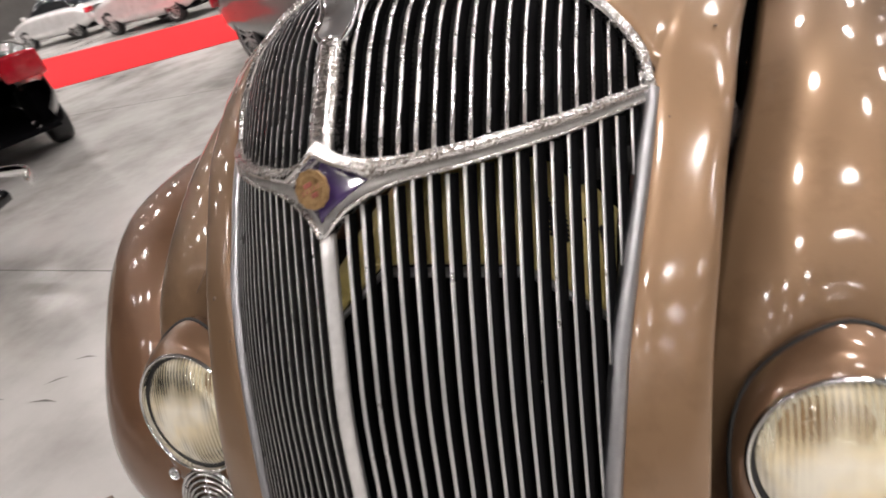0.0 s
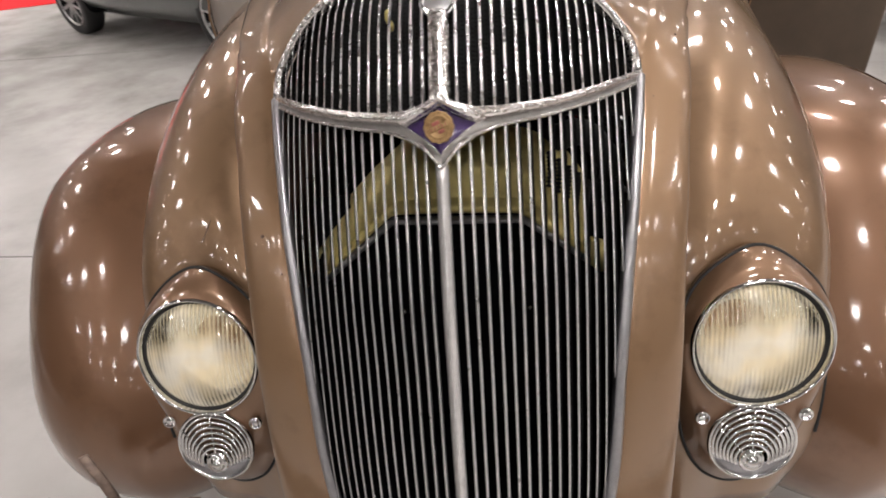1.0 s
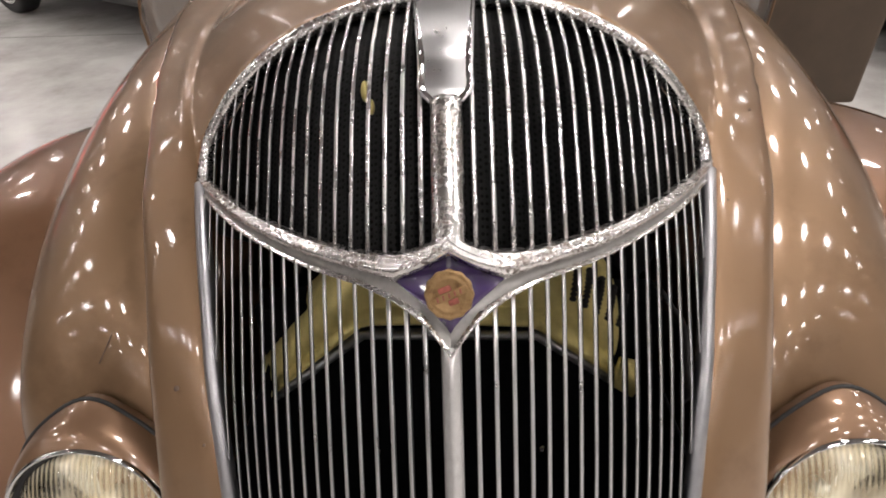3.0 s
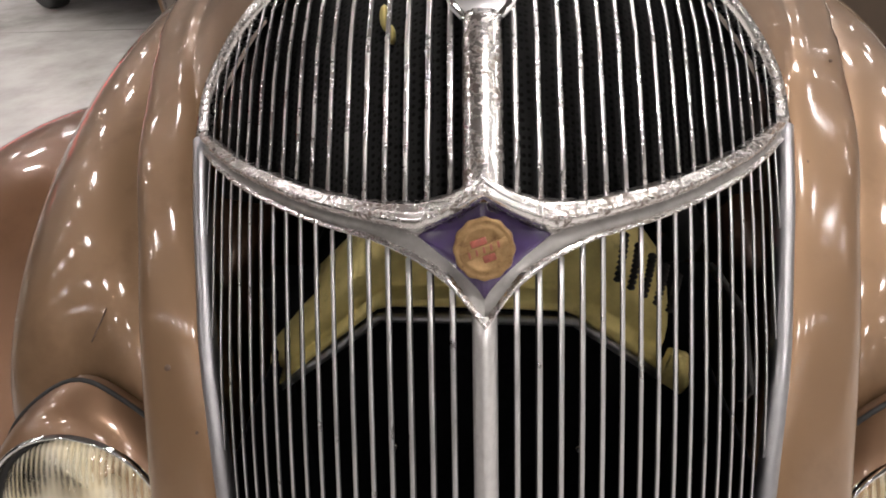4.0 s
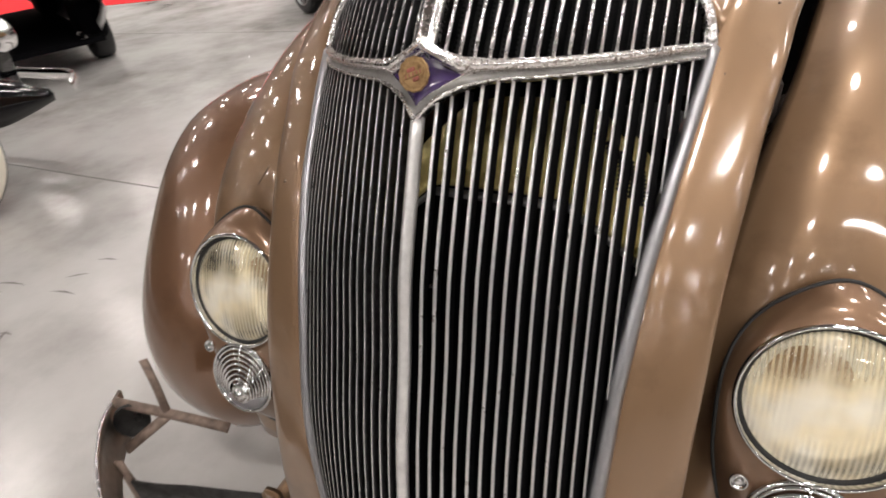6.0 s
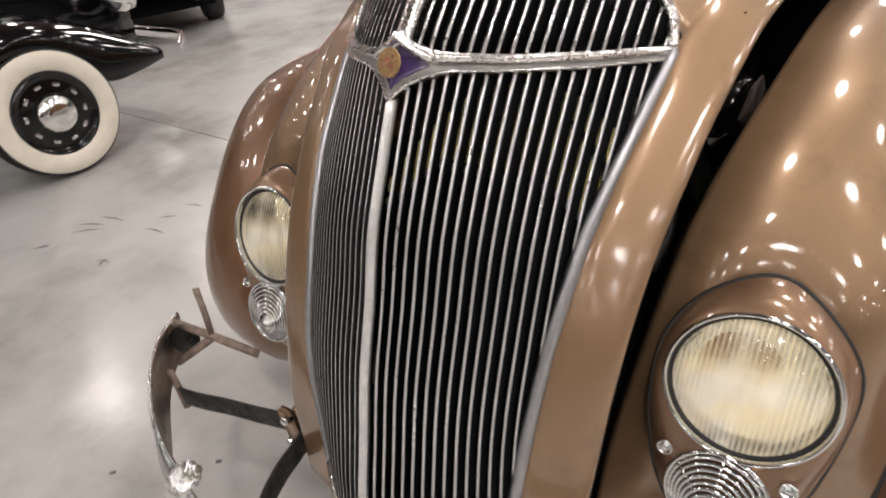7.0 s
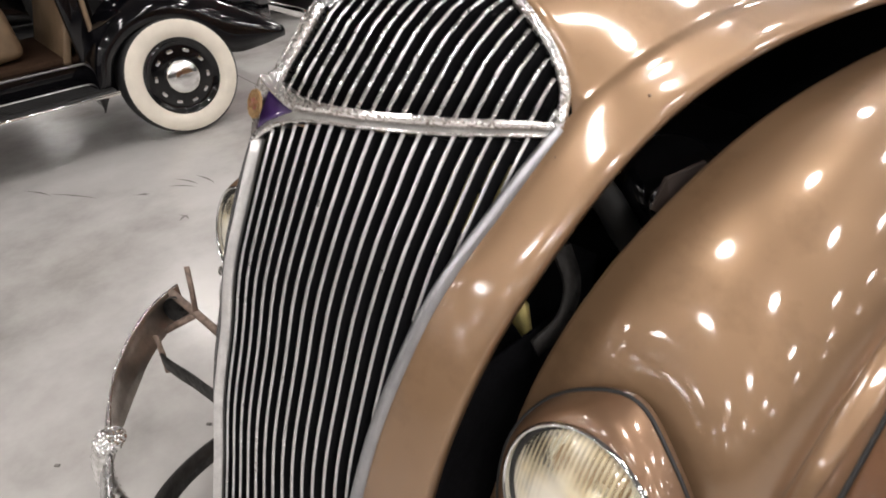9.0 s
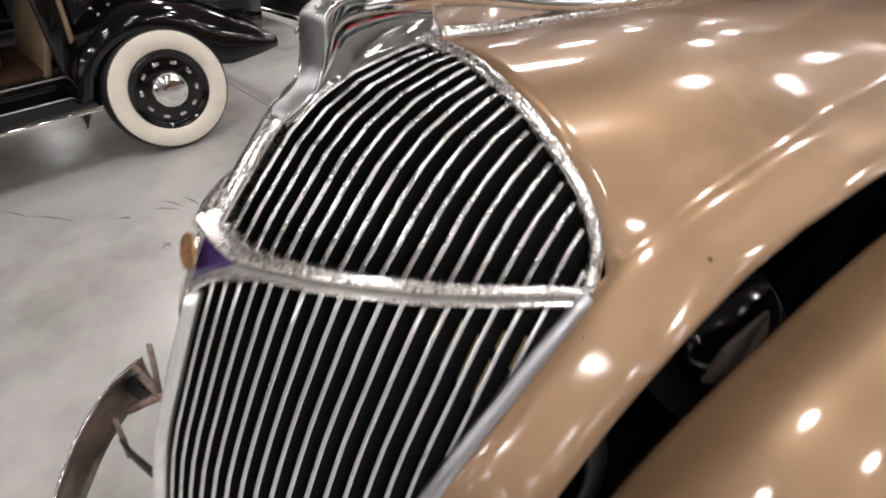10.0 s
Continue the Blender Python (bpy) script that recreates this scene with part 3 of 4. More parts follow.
# firewall and bay floor, added as well to keep the bay dark
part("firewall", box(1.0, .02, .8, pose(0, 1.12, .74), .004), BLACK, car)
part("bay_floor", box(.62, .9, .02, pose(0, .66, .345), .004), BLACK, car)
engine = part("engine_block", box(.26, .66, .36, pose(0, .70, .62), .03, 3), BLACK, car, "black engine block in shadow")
part("air_cleaner", lathe([(0, .07), (.05, .068), (.066, .055), (.07, .03), (.07, -.03), (.06, -.05), (0, -.055)], 28, pose(.25, .42, .895, 20, 25, 0)), GLOSSY, engine, "glossy black rounded air cleaner")
part("side_bracket", sweep(curve([(.235, .21, .90), (.262, .20, .86), (.268, .175, .82), (.262, .13, .80)], 14), [(-.016, -.003), (.016, -.003), (.016, .003), (-.016, .003)], (1, 0, 0)), IRON, radiator, "grey bent bracket")
part("hose", sweep(curve([(.14, .26, .95), (.2, .32, .93), (.25, .34, .86), (.26, .4, .78)], 20), ring_profile(.022, .022, 10), (0, 0, 1)), RUBBER, engine)

bm = bmesh.new()
vs = [[bm.verts.new((x + d, y, z)) for x, y, z in ((.322, .275, 1.000), (.322, .365, .988), (.328, .355, .972), (.322, .30, .935), (.314, .268, .960))] for d in (0, .004)]
bm.faces.new(vs[0])
bm.faces.new(list(reversed(vs[1])))
for k in range(5):
    bm.faces.new((vs[0][k], vs[1][k], vs[1][(k + 1) % 5], vs[0][(k + 1) % 5]))
part("inner_gusset", finish(bm, False), plain("dusty_brown_primer", (.028, .018, .014), .8), car, "dusty brown gusset plate inside the wing")

# ---- fenders ----
NACELLE = [  # inner edge, crown, shoulder, outer seam
    ((.250, -.030, .34), (.41, .030, .34), (.505, .045, .34), (.55, .08, .34)),
    ((.250, .018, .49), (.41, .035, .48), (.520, .060, .485), (.570, .078, .47)),
    ((.258, .056, .59), (.41, .045, .58), (.532, .088, .575), (.575, .104, .54)),
    ((.272, .066, .67), (.41, .075, .69), (.541, .106, .66), (.58, .135, .60)),
    ((.284, .090, .770), (.41, .100, .79), (.514, .090, .755), (.583, .175, .645)),
    ((.298, .147, .857), (.415, .121, .850), (.506, .112, .812), (.585, .22, .69)),
    ((.310, .188, .912), (.42, .190, .932), (.525, .205, .880), (.588, .28, .75)),
    ((.328, .244, .962), (.437, .275, .990), (.538, .298, .928), (.590, .35, .81)),
    ((.346, .319, 1.008), (.455, .385, 1.036), (.545, .400, .968), (.594, .45, .87)),
    ((.362, .414, 1.041), (.468, .49, 1.056), (.556, .52, .990), (.602, .58, .905)),
    ((.388, .57, 1.062), (.49, .65, 1.068), (.580, .69, 1.000), (.625, .75, .925)),
    ((.450, .950, 1.075), (.545, .97, 1.065), (.64, 1.0, 1.00), (.69, 1.05, .94))]


def nacelle_rows(side):
    rails = []
    for k, st in enumerate(NACELLE):
        a, c, m2, s = (np.array(v) for v in st)
        bulge = min(1.0, max(0.0, (k - 2) / 4))
        m1 = (a + c) / 2 + np.array([-.010 + .008 * bulge, -.020 + .012 * bulge, .004 + .006 * bulge])
        low = min(1.0, max(0.0, (1.0 - a[2]) / .1))
        lip = a + np.array([-.009 - .009 * low, .032, -.030])
        turn = a + np.array([-.003 - .003 * low, .014, -.011])
        rails.append([lip, turn, a, m1, c, m2, s])
    cols = [curve([r[k] for r in rails], 60) for k in range(7)]
    for k, col in enumerate(cols):  # ease the bend over the headlight
        for _ in range(26 if k in (3, 4, 5) else 10):
            col[1:-1] = (col[:-2] + 2 * col[1:-1] + col[2:]) / 4
    rows = []
    for i in range(60):
        q = curve([cols[k][i] for k in range(2, 7)], 65)
        for j in range(46, 65):  # pressed fold beside the fender seam
            u = (j - 46) / 18
            q[j] = q[j] + np.array([.75, -.45, .48]) * (.012 * math.exp(-((u - .50) / .08) ** 2) - .014 * math.exp(-((u - .26) / .13) ** 2)) * max(0, min(1, (i - 15) / 10))
        rows.append([(side * p[0], p[1], p[2]) for p in [cols[0][i], cols[1][i], *q]])
    return rows


def spow(v, e):
    return math.copysign(abs(v) ** e, v)


FENDER = dict(c=(.645, .442, .494), r=(.321, .311, .425), e=.745, tilt=-39)


def recede(x):
    """The fender's inner flank falls back beside the inner wing."""
    return .5 * min(.10, max(0, .645 - x))


def fender_rows(side):
    rows = []
    rot = Matrix.Rotation(radians(FENDER["tilt"]), 3, "X")
    for i in range(41):
        u = -math.pi / 2 + math.pi * i / 40
        row = []
        for j in range(48):
            v = math.pi + 2 * math.pi * j / 48
            p = Vector((FENDER["r"][0] * spow(math.cos(u), FENDER["e"]) * spow(math.cos(v), FENDER["e"]),
                        FENDER["r"][1] * spow(math.cos(u), FENDER["e"]) * spow(math.sin(v), FENDER["e"]), FENDER["r"][2] * spow(math.sin(u), FENDER["e"])))
            p = rot @ p
            if p.y > 0:
                p.y *= 1.9
            row.append((side * (FENDER["c"][0] + p.x), FENDER["c"][1] + p.y + recede(FENDER["c"][0] + p.x), FENDER["c"][2] + p.z))
        rows.append(row)
    return rows


def inside_fender(p):
    q = Vector(p) - Vector(FENDER["c"])
    q.y -= recede(p[0])
    if q.y > 0:
        q.y /= 1.9
    q = Matrix.Rotation(radians(-FENDER["tilt"]), 3, "X") @ q
    return sum(abs(v / r) ** (2 / FENDER["e"]) for v, r in zip(q, FENDER["r"])) < 1


def seam_line():
    """Where the inner wing dips into the fender."""
    path = []
    for row in nacelle_rows(1)[6:]:
        k = len(row) - 1
        while k > 30 and inside_fender(row[k]):
            k -= 1
        path.append(row[k])
    pts = [np.array(p) for p in path]
    for _ in range(6):
        pts = [pts[0]] + [(pts[i - 1] + 2 * pts[i] + pts[i + 1]) / 4 for i in range(1, len(pts) - 1)] + [pts[-1]]
    return pts


LC = Vector((.407, .029, .733))
EX, EV, EN = Vector((1, 0, 0)), Vector((0, math.sin(radians(21)), math.cos(radians(21)))), Vector((0, -math.cos(radians(21)), math.sin(radians(21))))
OUTLINE = [(.418, .115, .847), (.459, .093, .825), (.495, .084, .789), (.515, .078, .75), (.518, .077, .71), (.517, .072, .66), (.511, .063, .60),
           (.499, .048, .54), (.475, .030, .475), (.43, .008, .445), (.37, .004, .465), (.345, .005, .50), (.325, .006, .545), (.311, .013, .60), (.302, .017, .65),
           (.300, .022, .69), (.302, .05, .76), (.316, .076, .788), (.335, .087, .812), (.37, .097, .836), (.395, .108, .846)]


def outline(n):
    """The pod's closed edge, rounded at its peak."""
    p = [np.array(v) for v in curve(OUTLINE + [OUTLINE[0]], n + 1)[:-1]]
    for _ in range(8):
        p = [(p[i - 1] + 2 * p[i] + p[(i + 1) % n]) / 4 for i in range(n)]
    return [tuple(v) for v in p]


def on_face(a, b, d=0.0):
    return LC + EX * a + EV * b + EN * d


def pod_rows(side):
    out = outline(96)
    rows = []
    for q in (0, .08, .18, .3, .45, .6, .72, .82, .9, .96, 1.0, 1.02):
        row = []
        for p in out:
            w = Vector(p) - LC
            a, b, d = w.dot(EX), w.dot(EV), w.dot(EN)
            ln = math.hypot(a, b)
            ra, rb = a / ln * .093, b / ln * .093
            k = min(q, 1.0)
            depth = d * k ** 3.0 + (.006 * (1 - k) ** 2 if b > 0 else 0)
            if q > 1:
                depth -= .012
            row.append(on_face(ra + (a - ra) * k, rb + (b - rb) * k, depth))
        rows.append([(side * p.x, p.y, p.z) for p in row])
    return rows


def headlight(parent, side):
    base = Matrix.Translation((side * LC.x, LC.y, LC.z)) @ Matrix.Rotation(radians(90 - 21), 4, "X")
    lamp = part("headlight", lathe([(.0945, -.012), (.0957, .003), (.0944, .0085), (.0920, .0098), (.0902, .0075), (.0894, .002), (.0892, -.010)], 64, base), BRIGHT, parent, "round headlight with chrome rim and fluted lens")
    part("gasket", lathe([(.0893, -.001), (.0872, -.0005), (.0850, -.003), (.0845, -.012)], 56, base), RUBBER, lamp, "black rubber ring inside the rim")
    part("reflector", lathe([(.0846, -.006), (.077, -.022), (.060, -.042), (.040, -.056), (.018, -.063), (.0, -.064)], 40, base), REFLECTOR, lamp, "silvered bowl")
    lens = part("lens", lathe([(.0852, -.0035), (.0835, .0005), (.077, .0045), (.064, .0095), (.048, .0125), (.030, .0148), (.014, .0158), (0, .016)], 56), LENS, lamp, "cream fluted glass lens", solid=.002)
    lens.matrix_local = base
    lens.visible_shadow = False
    part("bulb_cap", lathe([(0, -.030), (.008, -.031), (.010, -.036), (.010, -.05), (.006, -.06)], 16, base), REFLECTOR, lamp)
    return lamp


def arc_strip(center, radius, a0, a1, z, thick, base, n=26):
    path = [base @ Vector((center[0] + radius[0] * math.cos(a), center[1] + radius[1] * math.sin(a), z)) for a in np.linspace(a0, a1, n)]
    up = base.to_3x3() @ Vector((0, 0, 1))
    return sweep(path, [(-thick, -.0015), (thick, -.0015), (thick * .7, .0015), (-thick * .7, .0015)], up)


def horn_grille(parent, side):
    base = Matrix.Translation(on_face(-.004, -.150, .003)) @ Matrix.Rotation(radians(90 - 19), 4, "X")
    if side < 0:
        base = Matrix.Diagonal((-1, 1, 1, 1)) @ base @ Matrix.Diagonal((-1, 1, 1, 1))
    horn = part("horn_grille", lathe([(.060, -.006), (.0625, .001), (.0600, .005), (.0565, .003), (.0560, -.004)], 48, base), BRIGHT, parent, "chrome horn grille of concentric slats under the headlight")
    part("dish", lathe([(.057, -.003), (.04, -.012), (.02, -.016), (0, -.017)], 32, base), CORE, horn)
    boss = (side * -.004, -.022)
    for k in range(7):
        f = (k + 1) / 7.6
        c = (boss[0] * (1 - f), boss[1] * (1 - f))
        rr = .018 + (.0575 - .018) * f
        part("slat", arc_strip(c, (rr, rr), radians(-22), radians(202), .013 * (1 - f) + .002, .0028, base), BRIGHT, horn)
    for a in (150, 90, 32):
        e = Vector((.057 * math.cos(radians(a)), .057 * math.sin(radians(a)), .003))
        s = Vector((boss[0], boss[1], .014))
        part("spoke", sweep([base @ (s + (e - s) * t) for t in (0, .3, .6, 1)], [(-.0018, -.001), (.0018, -.001), (.001, .0018), (-.001, .0018)], base.to_3x3() @ Vector((0, 0, 1))), BRIGHT, horn)
    rows = []
    for q in np.linspace(0, 1, 6):
        rows.append([base @ Vector((boss[0] * (1 - q) + q * .0575 * math.cos(a) + (1 - q) * .010 * math.cos(a), boss[1] * (1 - q) + q * .0575 * math.sin(a) + (1 - q) * .010 * math.sin(a), .016 * (1 - q) + .001))
                     for a in np.linspace(radians(205), radians(335), 20)])
    part("lower_shell", sheet(rows), STEEL, horn, solid=.0015)
    part("boss", lathe([(0, .022), (.006, .0212), (.0085, .019), (.0100, .0165), (.0125, .0172), (.0150, .0165), (.0185, .013), (.0195, .009)], 28, base @ Matrix.Translation((boss[0], boss[1], 0))), BRIGHT, horn)
    return horn


for side in (1, -1):
    wing = part("inner_wing", sheet(nacelle_rows(side)), TAN, car, "tan rounded inner wing carrying the headlight", solid=.003)
    pod = part("headlight_pod", sheet(pod_rows(side), close_u=True), TAN_SHADED, car, "raised tan headlight pod edged with black welt", solid=.002)
    ol = outline(96)
    part("welt", sweep(both(ol, side), ring_profile(.0028, .0028, 6), (0, -1, .4), closed=True), RUBBER, pod, "black rubber welt")
    headlight(pod, side)
    horn_grille(pod, side)
    for a, b in ((-.073, -.112), (.067, -.108)):
        p = on_face(a, b, .001)
        base = Matrix.Translation((side * p.x, p.y, p.z)) @ Matrix.Rotation(radians(90 - 21), 4, "X")
        part("screw", lathe([(.0100, -.002), (.0106, .0012), (.0095, .0034), (.0078, .0026), (.0066, -.0004), (.0052, -.0006), (.0048, .0018), (.003, .0026), (0, .0024)], 20, base), BRIGHT, pod, "chrome screw in a cup washer")
    fender = part("fender", sheet(fender_rows(side), close_u=True), BROWN, car, "brown glossy pontoon fender", solid=.003)
    seam = seam_line()
    part("seam_welt", sweep(both(seam, side), ring_profile(.0042, .0042, 6), (0, -1, .5)), RUBBER, fender, "black welt between wing and fender")

# small damage: a hairline crack in the wing's paint and two chips on the nose strip
CRACK = plain("dark_paint_crack", (.10, .062, .042), .7, 0, .2, 60, 0)
crack = curve([(-.3733, .2045, .9254), (-.3802, .1831, .9106), (-.3874, .1625, .8956), (-.3935, .1461, .8822), (-.3995, .1347, .8711)], 14)
part("paint_crack", sweep(crack, ring_profile(.0009, .0009, 5), (0, -.6, .75)), CRACK, car, "hairline crack in the paint")
for p, s in (((.2572, .1612, 1.0471), .0032), ((.3038, .2537, 1.0965), .0018), ((-.2524, .0380, .9396), .0028), ((-.2261, .0046, .9022), .0015)):
    part("paint_chip", lathe([(0, .0006), (s * .6, .0005), (s, -.0004)], 7, Matrix.Translation(p) @ pose(0, 0, 0, 42, 0, 0)), CRACK, car, "dark chip in the paint")

# ======================================================================
# the hall
# ======================================================================
def concrete():
    m, nt, b = material("polished_concrete")
    n1 = noise_node(nt, .8, 7, .62)
    n2 = noise_node(nt, 7.0, 6, .65)
    mix = nt.nodes.new("ShaderNodeMix")
    mix.data_type = "FLOAT"
    mix.inputs[0].default_value = .05
    nt.links.new(n1.outputs[0], mix.inputs[2])
    nt.links.new(n2.outputs[0], mix.inputs[3])
    r = ramp(nt, mix.outputs[0], [(.34, (.27, .258, .246)), (.44, (.40, .386, .371)), (.54, (.50, .486, .471)), (.75, (.60, .588, .575))])
    nt.links.new(r.outputs[0], b.inputs["Base Color"])
    rr = ramp(nt, n1.outputs[0], [(.3, grey(.17)), (.7, grey(.27))])
    nt.links.new(rr.outputs[0], b.inputs["Roughness"])
    b.inputs["Specular IOR Level"].default_value = .5
    return m


CONCRETE = concrete()
CARPET = plain("red_carpet", (.75, .03, .035), .95, 0, .12, 300, .3)
WALL = plain("hall_wall_paint", (.15, .143, .136), .8, 0, .1, 1.5, 0)
CEIL = plain("ceiling_panel", (.13, .125, .12), .9, 0, .1, 2.0, 0)
JOINT = plain("floor_joint", (.16, .15, .14), .8, 0, .2, 30, 0)

tagged(part("floor", box(60, 66, .1, pose(-8, 5, -.05)), CONCRETE), "grey polished concrete floor with stains", "floor", kind="structure")
tagged(part("ceiling", box(60, 66, .2, pose(-8, 5, CEILING_Z + .3)), CEIL), "pale hall ceiling", "ceiling", kind="structure")
for nm, sx, sy, x, y in (("wall_north", 60, .2, -8, 38), ("wall_south", 60, .2, -8, -28), ("wall_east", .2, 66, 22, 5), ("wall_west", .2, 66, -38, 5)):
    tagged(part(nm, box(sx, sy, CEILING_Z + .4, pose(x, y, (CEILING_Z + .4) / 2)), WALL), "plain grey hall wall", "wall", kind="structure")
LAMPMAT, nt, b = material("lamp_glow")
b.inputs["Emission Color"].default_value = (1.0, .940, .888, 1)
b.inputs["Emission Strength"].default_value = LAMP_POWER
b.inputs["Base Color"].default_value = (.8, .8, .8, 1)
HOUSING = plain("lamp_housing", (.5, .5, .5), .4, .5, .1, 5, 0)
lamp = thing("ceiling_lamp", "round white high-bay ceiling lamp", "lamp", "ceiling lamps", at=(1.2, -1.9, CEILING_Z))
part("housing", lathe([(.06, .28), (.11, .22), (.37, .06), (.39, 0), (.407, -.165), (.400, -.165), (.365, .01)], 24), HOUSING, lamp)
part("glow", lathe([(.36, .0), (.0, .0)], 24), LAMPMAT, lamp)
for ix in range(-8, 5):
    for iy in range(-5, 9):
        left_out = (-2 < iy < 2 and ix == -1) or (ix == -2 and iy in (0, 1))  # gaps in the grid, made to dim the left front and floor
        if (ix or iy) and not left_out:
            copy_thing(lamp, pose(1.2 + ix * 4.5 + 1.2 * (iy % 2), iy * 4.1 - 1.9, CEILING_Z))
for x0, y0, x1, y1 in ((-14, 2.05, -.9, 1.35), (-14, 5.2, 4, 4.6)):
    ln, an = math.hypot(x1 - x0, y1 - y0), math.degrees(math.atan2(y1 - y0, x1 - x0))
    tagged(part("floor_joint", box(ln, .006, .003, pose((x0 + x1) / 2, (y0 + y1) / 2, .0005, 0, 0, an)), JOINT), "thin dark saw-cut joint in the floor", "joint", kind="structure")
bm = bmesh.new()
q = [(-16.2, 5.45), (-5.2, 8.1), (-4.0, 11.9), (-18.5, 11.6)]
vs = [bm.verts.new((x, y, .004)) for x, y in q] + [bm.verts.new((x, y, .012)) for x, y in q]
for f in ((3, 2, 1, 0), (4, 5, 6, 7), (0, 1, 5, 4), (1, 2, 6, 5), (2, 3, 7, 6), (3, 0, 4, 7)):
    bm.faces.new([vs[k] for k in f])
tagged(part("carpet", finish(bm, False), CARPET), "bright red carpet runner on the concrete", "carpet")

# dark tyre scuffs and a few crumbs of dirt on the concrete
SCUFF = plain("dark_scuff", (.14, .13, .12), .6, 0, .3, 40, 0)
rng = random.Random(5)
for x, y, ln, an in ((-2.39, 0.54, 0.18, 8), (-2.07, 0.56, 0.14, 3), (-2.12, 0.67, 0.1, 27), (-2.47, 0.24, 0.08, 44), (-2.09, 0.8, 0.11, 8), (-2.06, 0.3, 0.08, 7), (-2.05, 0.3, 0.06, 116), (-2.96, -0.16, 0.22, 24), (-2.76, -0.03, 0.32, 31), (-2.4, 0.42, 0.16, 36), (-2.44, 0.46, 0.17, 20), (-2.47, 0.23, 0.09, 37)):
    bm = bmesh.new()
    n = 7
    top = [bm.verts.new((ln * (k / (n - 1) - .5), .012 * math.sin(2.6 * k / (n - 1)) + .006 * (1 - abs(2 * k / (n - 1) - 1)) + rng.uniform(-.001, .001), 0)) for k in range(n)]
    low = [bm.verts.new((v.co.x, v.co.y - .011 * (1 - abs(2 * k / (n - 1) - 1)) - .001, 0)) for k, v in enumerate(top)]
    for k in range(n - 1):
        bm.faces.new((top[k], low[k], low[k + 1], top[k + 1]))
    bm.transform(pose(x, y, .0012, 0, 0, an))
    tagged(part("floor_scuff", finish(bm, False), SCUFF), "thin dark tyre scuff on the concrete", "scuff", kind="structure")
for x, y in ((-.92, -.49), (-.99, -.29), (-.75, -.12)):
    crumb = part("dirt_crumb", box(.016, .009, .005, pose(x, y, .0025, 0, 0, 40), .002), SCUFF)
    tagged(crumb, "small dark crumb of dirt on the concrete", "dirt", "dirt crumbs")

# ---- front bumper of the vintage car, with its arms and guards ----
BLADE = metal("worn_bumper_chrome", (.60, .59, .59), .17, .3, 14, .05)
FOIL = metal("crumpled_foil", (.88, .87, .86), .16, .15, 40, .6)
blade_path = curve([(-.715, -.06, .455), (-.69, -.115, .455), (-.63, -.18, .457), (-.54, -.245, .458), (-.44, -.294, .458), (-.335, -.325, .458), (-.2, -.358, .455), (-.03, -.372, .452),
                    (.14, -.358, .455), (.30, -.325, .458), (.42, -.29, .458), (.53, -.235, .458), (.63, -.165, .456), (.70, -.07, .455)], 90)
tip = [max(0.0, min(1.0, (p[0] + .56) / .28)) for p in blade_path]  # the middle of the blade leans back
tip = [v * v * (3 - 2 * v) for v in tip]
blade_path = [(p[0], p[1] - .019 * v, p[2] - .004 * v) for p, v in zip(blade_path, tip)]
bumper = part("bumper", sweep(blade_path, [(-.006, -.044), (.000, -.022), (.003, 0), (.002, .022), (-.002, .044), (.003, .046), (.010, .024), (.013, 0), (.010, -.024), (.000, -.046)],
              [(0, .50 * v, 1) for v in tip]), BLADE, car, "worn chrome spring bumper blade")
bumper.data.materials.append(metal("bare_blade_back", (.58, .53, .48), .30, .25, 30, .2))
for f in bumper.data.polygons:  # the back of the blade is bare metal
    if len(f.vertices) == 4 and {v % 10 for v in f.vertices} <= {0, 1, 2, 3, 4}:
        f.material_index = 1


def crumpled(center, r, h, seed):
    rng = random.Random(seed)
    bm = bmesh.new()
    bmesh.ops.create_icosphere(bm, subdivisions=4, radius=1)
    w = [rng.uniform(-6, 6) for _ in range(9)]
    for v in bm.verts:
        k = 1 + .09 * math.sin(w[0] + w[1] * v.co.x + w[2] * v.co.y + 3 * v.co.z) + .07 * abs(math.sin(w[3] + 2 * w[4] * v.co.x + 2 * w[5] * v.co.y + 2 * w[6] * v.co.z)) + rng.uniform(-.05, .05)
        v.co = Vector((v.co.x * r * k, v.co.y * r * k, v.co.z * h * k)) + Vector(center)
    return finish(bm, False)


for gx, gy, r, seed in ((-.324, -.322, .026, 3), (-.012, -.356, .032, 8)):
    guard = part("bumper_guard", sweep(curve([(gx + .002, gy - .012, .512), (gx - .002, gy - .028, .478), (gx - .001, gy - .040, .43), (gx + .010, gy - .042, .385), (gx + .026, gy - .036, .352), (gx + .034, gy - .032, .342)], 28),
                 [(q[0] * (1 + .16 * math.sin(5 * k)), q[1] * (1 + .2 * math.cos(7 * k))) for k, q in enumerate(ring_profile(.023, .014, 14))], (0, -1, 0),
                 scale=[(.95 + .22 * math.sin(math.pi * k / 27)) * (1 + .07 * math.sin(2.3 * k)) for k in range(28)]), FOIL, bumper, "upright bumper guard wrapped in silver foil")
    part("foil_wrap", crumpled((gx, gy - .006, .506), r, r * .75, seed), FOIL, guard, "crumpled silver foil wrapped over the guard")
FLAT = [(-.003, -.024), (.003, -.024), (.003, .024), (-.003, .024)]
part("bumper_arm", sweep(curve([(-.615, -.168, .385), (-.57, -.16, .385), (-.50, -.145, .39), (-.42, -.132, .397), (-.335, -.118, .405)], 24), FLAT, (0, 0, 1)), IRON, bumper, "dark flat spring arm")
